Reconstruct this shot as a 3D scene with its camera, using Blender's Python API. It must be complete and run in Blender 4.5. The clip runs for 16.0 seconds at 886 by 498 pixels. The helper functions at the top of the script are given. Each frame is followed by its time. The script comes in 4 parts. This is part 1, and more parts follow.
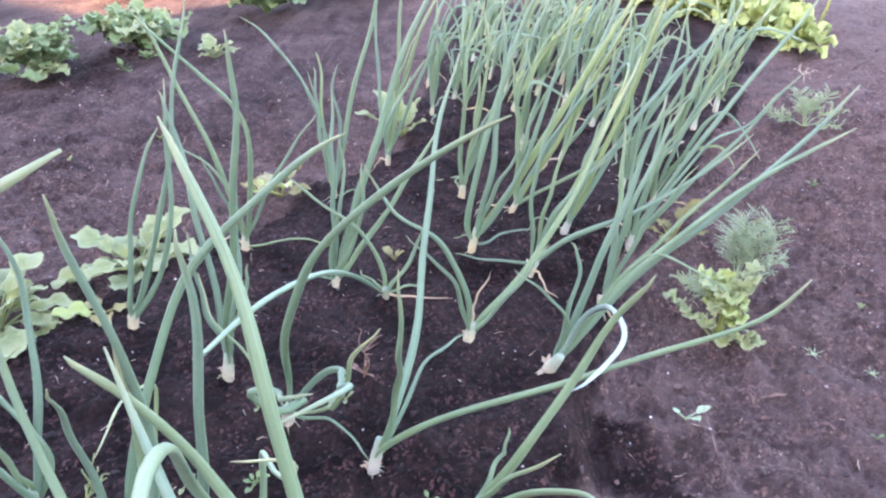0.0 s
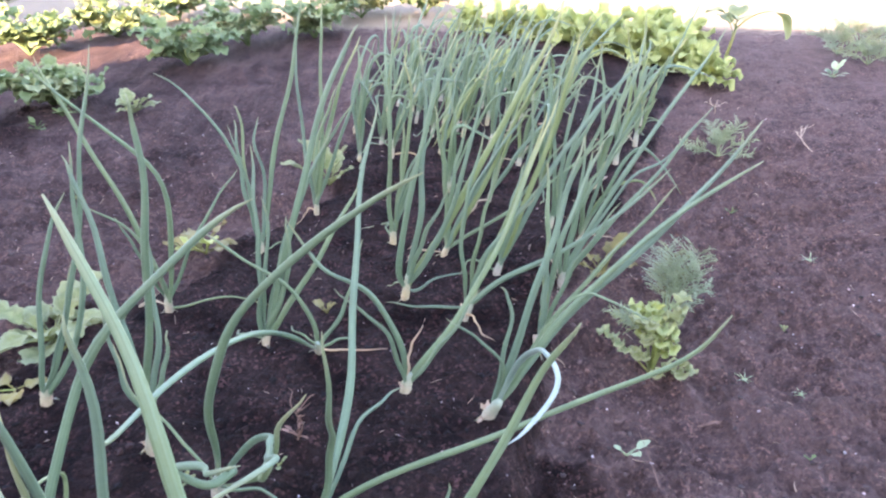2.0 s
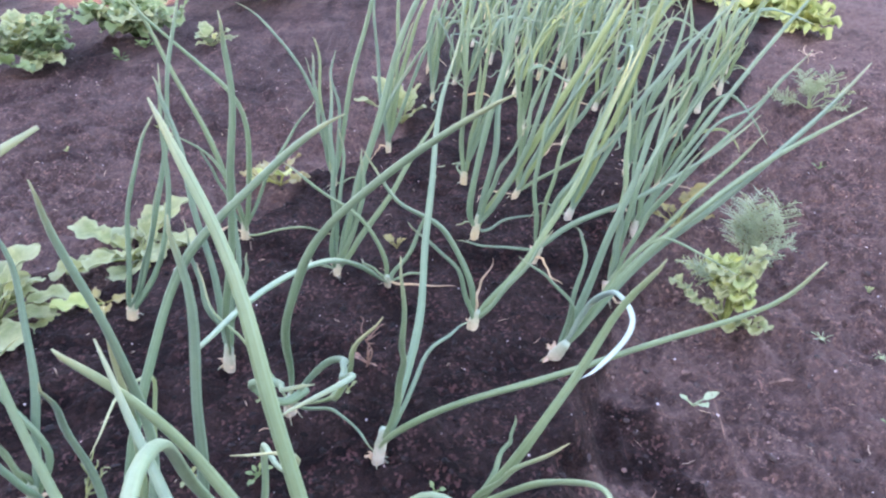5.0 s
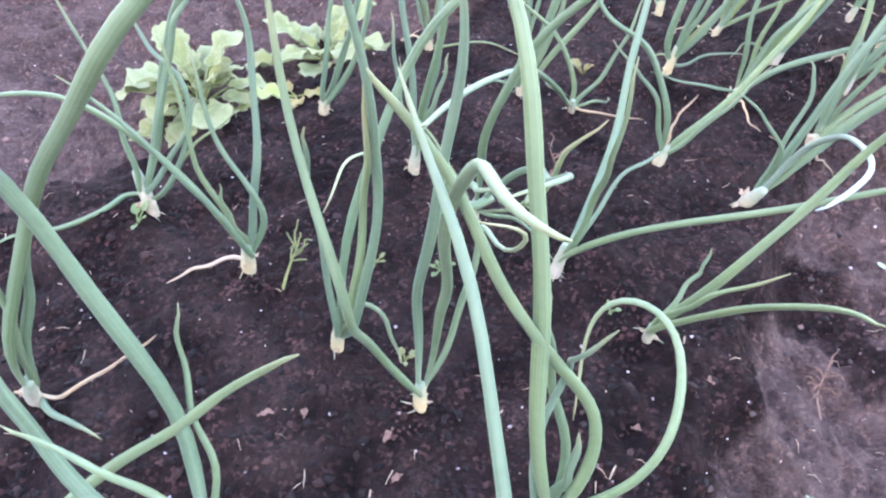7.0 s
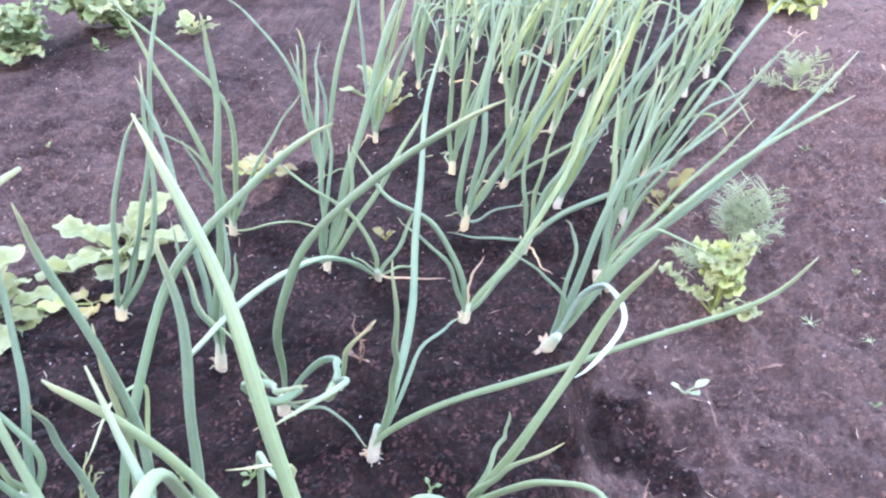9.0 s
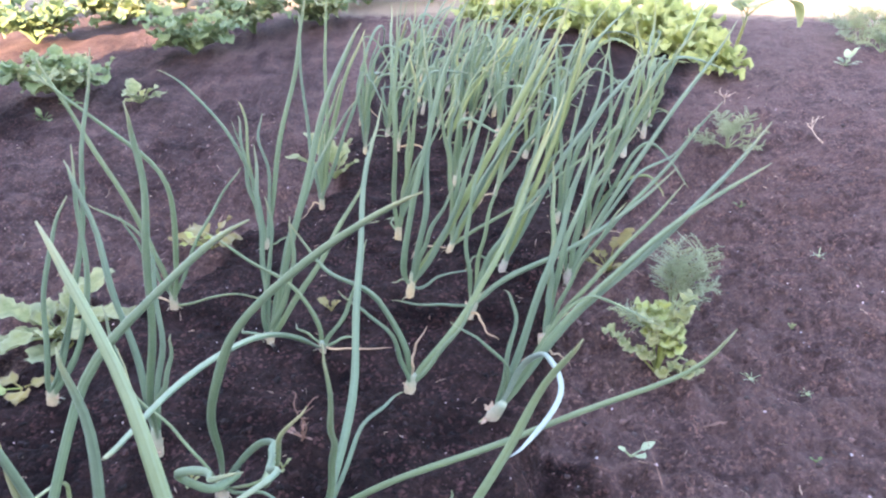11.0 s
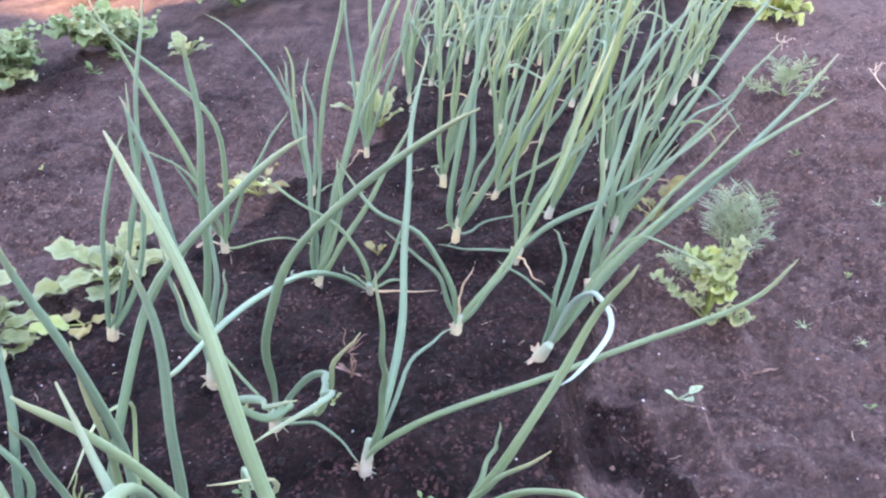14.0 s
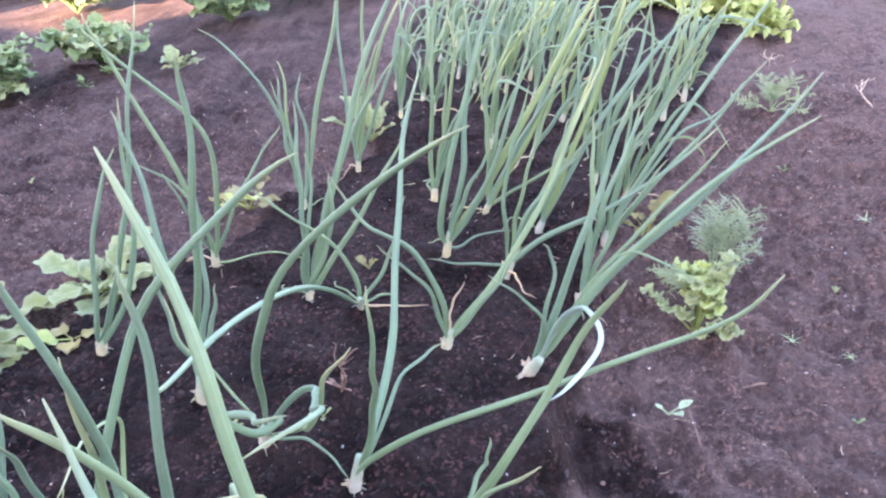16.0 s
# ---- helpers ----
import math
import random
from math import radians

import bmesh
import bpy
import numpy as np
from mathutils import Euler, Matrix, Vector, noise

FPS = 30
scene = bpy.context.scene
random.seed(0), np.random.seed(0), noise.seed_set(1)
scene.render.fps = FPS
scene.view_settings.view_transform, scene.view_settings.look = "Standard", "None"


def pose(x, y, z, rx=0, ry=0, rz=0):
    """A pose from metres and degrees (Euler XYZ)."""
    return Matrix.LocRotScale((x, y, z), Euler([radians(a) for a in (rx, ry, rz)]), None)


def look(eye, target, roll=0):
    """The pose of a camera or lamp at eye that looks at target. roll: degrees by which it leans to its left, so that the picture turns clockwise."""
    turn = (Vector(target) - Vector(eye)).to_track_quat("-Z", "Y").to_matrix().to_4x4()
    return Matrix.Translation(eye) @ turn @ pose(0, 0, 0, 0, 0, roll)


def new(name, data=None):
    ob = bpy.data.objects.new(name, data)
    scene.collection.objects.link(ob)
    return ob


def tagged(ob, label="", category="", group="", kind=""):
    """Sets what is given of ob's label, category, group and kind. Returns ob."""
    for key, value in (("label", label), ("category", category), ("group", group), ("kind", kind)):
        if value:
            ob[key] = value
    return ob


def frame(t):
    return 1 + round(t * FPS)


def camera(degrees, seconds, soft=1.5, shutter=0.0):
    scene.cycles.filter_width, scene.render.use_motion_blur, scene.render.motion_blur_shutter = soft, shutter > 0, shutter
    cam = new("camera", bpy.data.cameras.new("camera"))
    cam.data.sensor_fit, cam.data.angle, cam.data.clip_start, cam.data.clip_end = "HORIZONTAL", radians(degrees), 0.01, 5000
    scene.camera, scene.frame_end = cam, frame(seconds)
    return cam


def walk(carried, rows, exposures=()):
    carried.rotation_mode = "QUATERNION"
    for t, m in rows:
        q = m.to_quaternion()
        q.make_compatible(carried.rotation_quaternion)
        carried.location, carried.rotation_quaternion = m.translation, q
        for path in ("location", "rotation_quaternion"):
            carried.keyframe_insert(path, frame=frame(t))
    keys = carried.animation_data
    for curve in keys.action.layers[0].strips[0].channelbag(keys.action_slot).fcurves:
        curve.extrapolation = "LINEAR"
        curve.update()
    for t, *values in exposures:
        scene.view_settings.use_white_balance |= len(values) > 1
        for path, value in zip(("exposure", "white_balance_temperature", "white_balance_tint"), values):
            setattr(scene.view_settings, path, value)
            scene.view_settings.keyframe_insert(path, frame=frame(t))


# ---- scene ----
cam = camera(65.7, 16.0, 2.3)
PATH = [
    (0, (-0.0020, -0.0814, 0.6465), (0.0113, 1.6488, -0.3567), -1.40),
    (0.5, (0.0093, -0.0737, 0.6502), (0.1461, 1.6772, -0.3067), -0.99),
    (1, (0.0142, -0.0671, 0.6541), (0.1882, 1.6958, -0.2743), -1.32),
    (1.5, (0.0135, -0.0647, 0.6526), (0.2096, 1.7013, -0.2656), -1.41),
    (2, (0.0129, -0.0650, 0.6519), (0.2084, 1.7068, -0.2552), -1.98),
    (2.5, (0.0127, -0.0606, 0.6509), (0.1675, 1.7063, -0.2733), -1.99),
    (3, (0.0108, -0.0628, 0.6515), (0.1555, 1.7069, -0.2690), -1.93),
    (5.5, (-0.0175, -0.0732, 0.6289), (-0.1340, 1.5822, -0.4874), -2.51),
    (6, (-0.0515, -0.0834, 0.6182), (-0.3367, 1.4789, -0.5975), -3.03),
    (6.5, (-0.0706, -0.0874, 0.6029), (-0.4039, 1.4040, -0.6873), -1.91),
    (7, (-0.0776, -0.0939, 0.5999), (-0.4243, 1.3248, -0.7665), -3.09),
    (7.5, (-0.0723, -0.0915, 0.6010), (-0.4019, 1.2390, -0.8554), -4.62),
    (8, (-0.0470, -0.0741, 0.6123), (-0.2377, 1.3848, -0.7424), -3.30),
    (8.5, (-0.0201, -0.0658, 0.6239), (-0.0841, 1.5362, -0.5717), -2.60),
    (9, (-0.0056, -0.0575, 0.6484), (0.0339, 1.6281, -0.4273), -2.67),
    (9.5, (0.0223, -0.0543, 0.6739), (0.1974, 1.7030, -0.2649), -1.81),
    (11.8, (0.0199, -0.0497, 0.6608), (0.1693, 1.6987, -0.2987), -2.91),
    (12, (0.0197, -0.0498, 0.6583), (0.1582, 1.6901, -0.3182), -3.04),
    (12.5, (0.0152, -0.0487, 0.6535), (0.1212, 1.6733, -0.3581), -3.56),
    (13, (0.0142, -0.0509, 0.6516), (0.1100, 1.6706, -0.3619), -3.84),
    (13.5, (0.0054, -0.0575, 0.6435), (0.0419, 1.6335, -0.4239), -3.76),
    (14, (0.0084, -0.0611, 0.6458), (0.0516, 1.6463, -0.3948), -4.01),
    (14.5, (0.0084, -0.0586, 0.6450), (0.0548, 1.6523, -0.3897), -4.33),
    (15, (0.0110, -0.0609, 0.6459), (0.0633, 1.6552, -0.3799), -4.25),
    (15.5, (0.0104, -0.0638, 0.6474), (0.0651, 1.6559, -0.3722), -3.61),
    (16, (0.0100, -0.0626, 0.6484), (0.0798, 1.6631, -0.3602), -3.49),
]
EXPOSURES = [(t, e + 0.24, k, 36) for t, e, k in [(0, 4.1, 7000), (0.5, 4.1, 7000), (1, 3.82, 7000), (2, 3.76, 7000), (5.5, 4.05, 7120), (6, 4.45, 7250), (7, 4.38, 7250),
                                         (7.5, 4.5, 7250), (8, 4.64, 7250), (8.5, 4.6, 7230), (9, 4.52, 7180), (9.5, 3.8, 7000), (12, 3.83, 7000), (13, 3.78, 7000), (13.5, 4.02, 7050), (14, 4.05, 7050), (16, 4.1, 7000)]]
walk(cam, [(t, look(eye, target, roll)) for t, eye, target, roll in PATH], EXPOSURES)

# ---- world, sun, exposure ----
SUN_ELEV, SUN_FROM = 20.0, 215.0      # degrees; compass angle, clockwise from +y, from which the sun shines
world = bpy.data.worlds.new("sky")
scene.world = world
world.use_nodes = True
wn, wl = world.node_tree.nodes, world.node_tree.links
sky = wn.new("ShaderNodeTexSky")
sky.sky_type, sky.sun_disc = "NISHITA", False
sky.sun_elevation, sky.sun_rotation = radians(SUN_ELEV), radians(SUN_FROM)
wl.new(sky.outputs["Color"], wn["Background"].inputs["Color"])
wn["Background"].inputs["Strength"].default_value = 0.15
sun_data = bpy.data.lights.new("sun", "SUN")
sun_data.energy, sun_data.angle, sun_data.color = 5.0, radians(0.6), (1.0, 0.82, 0.56)
sun = new("sun", sun_data)
sa, se = radians(SUN_FROM), radians(SUN_ELEV)
sun.matrix_basis = look((0, 0, 0), (-math.sin(sa) * math.cos(se), -math.cos(sa) * math.cos(se), -math.sin(se)))


# ---- materials ----
def material(name, rough=0.6, spec=0.5):
    m = bpy.data.materials.new(name)
    m.use_nodes = True
    n, l = m.node_tree.nodes, m.node_tree.links
    b = n["Principled BSDF"]
    b.inputs["Roughness"].default_value = rough
    b.inputs["Specular IOR Level"].default_value = spec
    return m, n, l, b


def mix(n, l, fac, a, b, mode="MIX"):
    k = n.new("ShaderNodeMix")
    k.data_type, k.blend_type = "RGBA", mode
    for socket, v in ((k.inputs[0], fac), (k.inputs[6], a), (k.inputs[7], b)):
        if hasattr(v, "is_linked"):
            l.new(v, socket)
        else:
            socket.default_value = v if isinstance(v, (int, float)) else (*v, 1)
    return k.outputs[2]


def ramp(n, l, src, *stops):
    r = n.new("ShaderNodeValToRGB")
    l.new(src, r.inputs[0])
    e = r.color_ramp.elements
    while len(e) < len(stops):
        e.new(0.5)
    for k, (p, c) in zip(e, stops):
        k.position, k.color = p, (c, c, c, 1) if isinstance(c, (int, float)) else (*c, 1)
    return r.outputs[0]


def noise_tex(n, l, scale, detail=4, rough=0.6, coords="Object"):
    t = n.new("ShaderNodeTexNoise")
    t.inputs["Scale"].default_value, t.inputs["Detail"].default_value, t.inputs["Roughness"].default_value = scale, detail, rough
    c = n.new("ShaderNodeTexCoord")
    l.new(c.outputs[coords], t.inputs["Vector"])
    return t.outputs["Fac"]


def bump(n, l, b, height, strength, dist):
    k = n.new("ShaderNodeBump")
    k.inputs["Strength"].default_value, k.inputs["Distance"].default_value = strength, dist
    l.new(height, k.inputs["Height"])
    l.new(k.outputs["Normal"], b.inputs["Normal"])


def times(n, l, a, b):
    k = n.new("ShaderNodeMath")
    k.operation = "MULTIPLY"
    l.new(a, k.inputs[0])
    l.new(b, k.inputs[1])
    return k.outputs[0]


def attribute(n, name):
    a = n.new("ShaderNodeAttribute")
    a.attribute_name = name
    return a.outputs["Fac"]


def crumbs(n, l, scale, warp):
    """Cells like crumbs of soil: the distance from each one's middle, and a shade of its own."""
    v = n.new("ShaderNodeTexVoronoi")
    v.inputs["Scale"].default_value = scale
    c, w = n.new("ShaderNodeTexCoord"), n.new("ShaderNodeTexNoise")
    w.inputs["Scale"].default_value = scale * 0.6
    l.new(c.outputs["Object"], w.inputs["Vector"])
    k = n.new("ShaderNodeVectorMath")
    k.operation = "MULTIPLY_ADD"
    l.new(w.outputs["Color"], k.inputs[0])
    k.inputs[1].default_value = (warp, warp, warp)
    l.new(c.outputs["Object"], k.inputs[2])
    l.new(k.outputs[0], v.inputs["Vector"])
    return v.outputs["Distance"], v.outputs["Color"]


def soil_material():
    m, n, l, b = material("soil", 0.97, 0.08)
    fine, mid, big = noise_tex(n, l, 320, 5, 0.7), noise_tex(n, l, 48, 5, 0.65), noise_tex(n, l, 6, 4)
    d1, c1 = crumbs(n, l, 85, 0.012)
    d2, c2 = crumbs(n, l, 230, 0.005)
    dry = mix(n, l, ramp(n, l, fine, (0.3, 0.0), (0.72, 1.0)), (0.0542, 0.0345, 0.0321), (0.1428, 0.0931, 0.0851))
    dry = mix(n, l, ramp(n, l, c2, (0.25, 0.0), (0.85, 0.5)), dry, (0.2129, 0.1447, 0.1192))
    dry = mix(n, l, ramp(n, l, mid, (0.42, 0.0), (0.62, 0.75)), dry, (0.0415, 0.0251, 0.0236))
    dry = mix(n, l, ramp(n, l, big, (0.42, 0.0), (0.62, 0.6)), dry, (0.1379, 0.0931, 0.0812))
    patch = noise_tex(n, l, 17, 4, 0.6)
    dry = mix(n, l, ramp(n, l, patch, (0.35, 0.45), (0.48, 0.0)), dry, (0.0492, 0.0316, 0.0275))
    dry = mix(n, l, ramp(n, l, patch, (0.55, 0.0), (0.7, 0.4)), dry, (0.1676, 0.1098, 0.0923))
    flecks = times(n, l, ramp(n, l, c2, (0.66, 0.0), (0.80, 0.9)), ramp(n, l, noise_tex(n, l, 26, 4, 0.65), (0.44, 0.1), (0.6, 1.0)))
    dry = mix(n, l, flecks, dry, (0.2217, 0.1324, 0.1057))
    dry = mix(n, l, ramp(n, l, c1, (0.15, 0.35), (0.5, 0.0)), dry, (0.0492, 0.0307, 0.0275))
    wet = mix(n, l, ramp(n, l, fine, (0.35, 0.0), (0.7, 1.0)), (0.0010, 0.0007, 0.0010), (0.0080, 0.0047, 0.0055))
    wet = mix(n, l, ramp(n, l, mid, (0.50, 0.0), (0.72, 0.6)), wet, (0.0216, 0.0103, 0.0100))
    wet = mix(n, l, ramp(n, l, c1, (0.50, 0.0), (0.85, 0.35)), wet, (0.0448, 0.0211, 0.0187))
    wet = mix(n, l, flecks, wet, (0.0920, 0.0437, 0.0406))
    wet = mix(n, l, ramp(n, l, patch, (0.46, 0.0), (0.66, 0.75)), wet, (0.0022, 0.0015, 0.0021))
    # soil past a slanted far line, painted lighter to stand for glaring sunlight
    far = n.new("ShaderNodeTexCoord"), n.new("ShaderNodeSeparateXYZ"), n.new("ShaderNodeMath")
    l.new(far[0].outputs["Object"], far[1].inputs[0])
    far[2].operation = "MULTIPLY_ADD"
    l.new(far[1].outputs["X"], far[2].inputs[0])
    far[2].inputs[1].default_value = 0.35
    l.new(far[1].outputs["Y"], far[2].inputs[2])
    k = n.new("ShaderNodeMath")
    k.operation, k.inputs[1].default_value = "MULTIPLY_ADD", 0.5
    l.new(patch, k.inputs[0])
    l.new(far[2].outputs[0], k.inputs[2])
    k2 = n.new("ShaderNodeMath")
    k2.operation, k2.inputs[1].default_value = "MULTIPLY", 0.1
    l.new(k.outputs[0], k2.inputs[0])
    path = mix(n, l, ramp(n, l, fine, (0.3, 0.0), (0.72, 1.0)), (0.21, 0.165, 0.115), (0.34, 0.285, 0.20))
    dry = mix(n, l, ramp(n, l, k2.outputs[0], (0.425, 0.0), (0.45, 1.0)), dry, path)   # sun glare beyond the plot, put into the soil colour
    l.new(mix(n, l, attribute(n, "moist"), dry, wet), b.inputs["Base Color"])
    total = fine
    for s, w in ((d1, -1.6), (d2, -0.7), (mid, 1.4)):
        k = n.new("ShaderNodeMath")
        k.operation = "MULTIPLY_ADD"
        l.new(s, k.inputs[0])
        k.inputs[1].default_value = w
        l.new(total, k.inputs[2])
        total = k.outputs[0]
    bump(n, l, b, total, 1.0, 0.009)
    return m


def leaf_material(name, low, high, tip, rough=0.45, tip_from=0.8, through_light=0.25, rise=0.35, bloom=0.0, mottle=0.0):
    """Colour runs from low at the base to high, and to tip at the end of the blade; random per object."""
    m, n, l, b = material(name, rough, 0.3)
    info = n.new("ShaderNodeObjectInfo")
    patch, grain = noise_tex(n, l, 25, 3), noise_tex(n, l, 180, 3)
    col = mix(n, l, ramp(n, l, attribute(n, "along"), (0.0, 0.0), (rise, 1.0)), low, high)
    col = mix(n, l, ramp(n, l, patch, (0.38, 0.0), (0.68, 0.7)), col, [c * 0.66 for c in high])
    if mottle:
        spots_tex = noise_tex(n, l, 75, 4, 0.6)
        col = mix(n, l, ramp(n, l, spots_tex, (0.52, 0.0), (0.66, mottle)), col, (high[0] * 1.6, high[1] * 1.45, high[2] * 1.5))
        col = mix(n, l, ramp(n, l, spots_tex, (0.34, mottle), (0.46, 0.0)), col, (high[0] * 0.55, high[1] * 0.68, high[2] * 0.5))
    if bloom:
        col = mix(n, l, ramp(n, l, attribute(n, "along"), (0.06, 0.0), (0.17, 0.85), (0.45, 0.4), (0.75, 0.0)), col, (high[0] * 0.58, high[1] * 0.74, high[2] * 0.58))
    col = mix(n, l, ramp(n, l, info.outputs["Random"], (0.0, 0.0), (0.5, 0.08), (1.0, 0.55)), col, (high[0] * 1.45, high[1] * 1.16, high[2] * 0.66))
    col = mix(n, l, ramp(n, l, info.outputs["Random"], (0.0, 0.45), (0.4, 0.0)), col, (high[0] * 0.98, high[1] * 0.98, high[2] * 1.25))
    col = mix(n, l, ramp(n, l, attribute(n, "along"), (tip_from, 0.0), (1.0, 0.9)), col, tip)
    col = mix(n, l, ramp(n, l, grain, (0.3, 0.0), (0.8, 0.25)), col, [min(1, c * 1.5 + 0.03) for c in high])
    l.new(col, b.inputs["Base Color"])
    if bloom:
        xyz, st = n.new("ShaderNodeCombineXYZ"), n.new("ShaderNodeTexNoise")
        for k, (name, f) in enumerate((("around", 9.0), ("along", 2.5))):
            q = n.new("ShaderNodeMath")
            q.operation = "MULTIPLY"
            l.new(attribute(n, name), q.inputs[0])
            q.inputs[1].default_value = f
            l.new(q.outputs[0], xyz.inputs[k])
        q = n.new("ShaderNodeMath")
        q.operation = "MULTIPLY"
        l.new(info.outputs["Random"], q.inputs[0])
        q.inputs[1].default_value = 40.0
        l.new(q.outputs[0], xyz.inputs[2])
        st.inputs["Scale"].default_value, st.inputs["Detail"].default_value = 1.0, 5
        l.new(xyz.outputs[0], st.inputs["Vector"])
        col = mix(n, l, ramp(n, l, st.outputs["Fac"], (0.40, 0.0), (0.70, 0.50)), col, [min(1, c * 1.4 + 0.02) for c in high])
        col = mix(n, l, ramp(n, l, st.outputs["Fac"], (0.25, 0.5), (0.44, 0.0)), col, [c * 0.58 for c in high])
        l.new(col, b.inputs["Base Color"])
        b.inputs["Sheen Weight"].default_value, b.inputs["Sheen Roughness"].default_value = bloom, 0.35
        b.inputs["Sheen Tint"].default_value = (0.85, 0.95, 0.95, 1)
    t = n.new("ShaderNodeBsdfTranslucent")
    l.new(col, t.inputs["Color"])
    s = n.new("ShaderNodeMixShader")
    s.inputs[0].default_value = through_light
    l.new(b.outputs[0], s.inputs[1])
    l.new(t.outputs[0], s.inputs[2])
    l.new(s.outputs[0], n["Material Output"].inputs["Surface"])
    bump(n, l, b, grain, 0.25, 0.001)
    return m


def plain_material(name, a, c, scale, rough=0.7, spread=0.0):
    """A mottled plain colour; spread: how far the shade differs from piece to piece of one mesh."""
    m, n, l, b = material(name, rough, 0.3)
    info = n.new("ShaderNodeObjectInfo")
    col = mix(n, l, ramp(n, l, noise_tex(n, l, scale, 5), (0.3, 0.0), (0.7, 1.0)), a, c)
    col = mix(n, l, ramp(n, l, info.outputs["Random"], (0.0, 0.0), (1.0, 0.5)), col, [v * 0.6 for v in a])
    if spread:
        piece = n.new("ShaderNodeNewGeometry").outputs["Random Per Island"]
        col = mix(n, l, ramp(n, l, piece, (0.0, spread), (0.45, 0.0)), col, [v * 0.45 for v in a])
        col = mix(n, l, ramp(n, l, piece, (0.6, 0.0), (1.0, spread)), col, [min(0.9, v * k) for v, k in zip(c, (1.9, 1.7, 1.6))])
    l.new(col, b.inputs["Base Color"])
    bump(n, l, b, noise_tex(n, l, scale * 3, 4), 0.4, 0.002)
    return m


SOIL = soil_material()
ONION = leaf_material("onion_leaf", (0.30, 0.36, 0.22), (0.103, 0.168, 0.103), (0.23, 0.23, 0.11), 0.5, 0.86, 0.20, 0.12, 0.05)
ONION_PALE = leaf_material("onion_leaf_pale", (0.36, 0.40, 0.26), (0.132, 0.195, 0.106), (0.34, 0.30, 0.15), 0.42, 0.72, 0.20, 0.12, 0.05)
ONION_LIME = leaf_material("onion_leaf_lime", (0.34, 0.38, 0.22), (0.118, 0.174, 0.078), (0.34, 0.32, 0.14), 0.45, 0.80, 0.20, 0.12, 0.03)
ONION_WHITE = leaf_material("onion_leaf_bleached", (0.12, 0.20, 0.13), (0.17, 0.24, 0.20), (0.27, 0.33, 0.29), 0.55, 0.5, 0.25, 0.3, 0.1)
ONION_DRY = leaf_material("onion_leaf_dry", (0.36, 0.31, 0.22), (0.40, 0.32, 0.22), (0.36, 0.26, 0.17), 0.7, 0.3)
NECK = leaf_material("onion_neck", (0.15, 0.085, 0.045), (0.34, 0.32, 0.23), (0.16, 0.25, 0.17), 0.6, 0.6, 0.15, 0.55, mottle=0.5)
LETTUCE = leaf_material("light_leaf", (0.15, 0.18, 0.058), (0.148, 0.186, 0.074), (0.24, 0.27, 0.14), 0.65, 0.72, 0.3, mottle=0.7)
GREEN = leaf_material("green_leaf", (0.10, 0.16, 0.058), (0.108, 0.168, 0.066), (0.16, 0.22, 0.10), 0.65, 0.7, 0.3, mottle=0.4)
YELLOWGREEN = leaf_material("yellowgreen_leaf", (0.20, 0.25, 0.075), (0.23, 0.29, 0.085), (0.29, 0.34, 0.13), 0.5, 0.7, 0.35)
CELERY = leaf_material("celery_leaf", (0.18, 0.23, 0.060), (0.185, 0.24, 0.066), (0.25, 0.30, 0.13), 0.55, 0.7, 0.3, mottle=0.5)
DILL = leaf_material("dill_leaf", (0.21, 0.29, 0.14), (0.26, 0.35, 0.20), (0.32, 0.40, 0.25), 0.55, 0.7, 0.3)
RED_STEM = plain_material("red_stem", (0.13, 0.072, 0.050), (0.23, 0.135, 0.095), 60)
STRAW = plain_material("straw", (0.50, 0.40, 0.29), (0.34, 0.24, 0.16), 50, 0.7, 0.5)
WILTED = leaf_material("wilted_leaf", (0.17, 0.165, 0.05), (0.175, 0.165, 0.056), (0.17, 0.13, 0.06), 0.6, 0.75, 0.25)
GRIT = plain_material("white_grit", (0.54, 0.50, 0.48), (0.38, 0.33, 0.31), 200, 0.7, 0.7)
STONE = plain_material("pebble", (0.40, 0.33, 0.31), (0.24, 0.18, 0.17), 80, 0.7, 0.7)
CLOD = plain_material("clod", (0.0036, 0.0023, 0.0024), (0.021, 0.0108, 0.0095), 160, 0.95, 0.8)
CLOD_DRY = plain_material("clod_dry", (0.055, 0.040, 0.036), (0.115, 0.080, 0.068), 150, 0.95, 0.8)
PLASTER = plain_material("plaster", (0.55, 0.52, 0.48), (0.45, 0.42, 0.38), 3, 0.9)


# ---- ground ----
def lattice(ix, iy, seed):
    h = (ix.astype(np.int64) * 374761393 + iy.astype(np.int64) * 668265263 + seed * 974634777) & 0x7FFFFFFF
    h = ((h ^ (h >> 13)) * 1274126177) & 0x7FFFFFFF
    return ((h ^ (h >> 16)) % 10007) / 10007.0


def value_noise(x, y, size, seed):
    """Smooth noise from -1 to 1 over cells of that size."""
    x, y = np.asarray(x, float) / size, np.asarray(y, float) / size
    ix, iy = np.floor(x), np.floor(y)
    u, v = x - ix, y - iy
    u, v = u * u * (3 - 2 * u), v * v * (3 - 2 * v)
    a, b = lattice(ix, iy, seed), lattice(ix + 1, iy, seed)
    c, d = lattice(ix, iy + 1, seed), lattice(ix + 1, iy + 1, seed)
    return 2 * ((a * (1 - u) + b * u) * (1 - v) + (c * (1 - u) + d * u) * v) - 1


def smooth(a, b, x):
    k = np.clip((x - a) / (b - a), 0, 1)
    return k * k * (3 - 2 * k)


def bed_right(y):
    return 0.12 + 0.30 * (y - 0.3) + 0.34 * np.maximum(y - 1.0, 0)


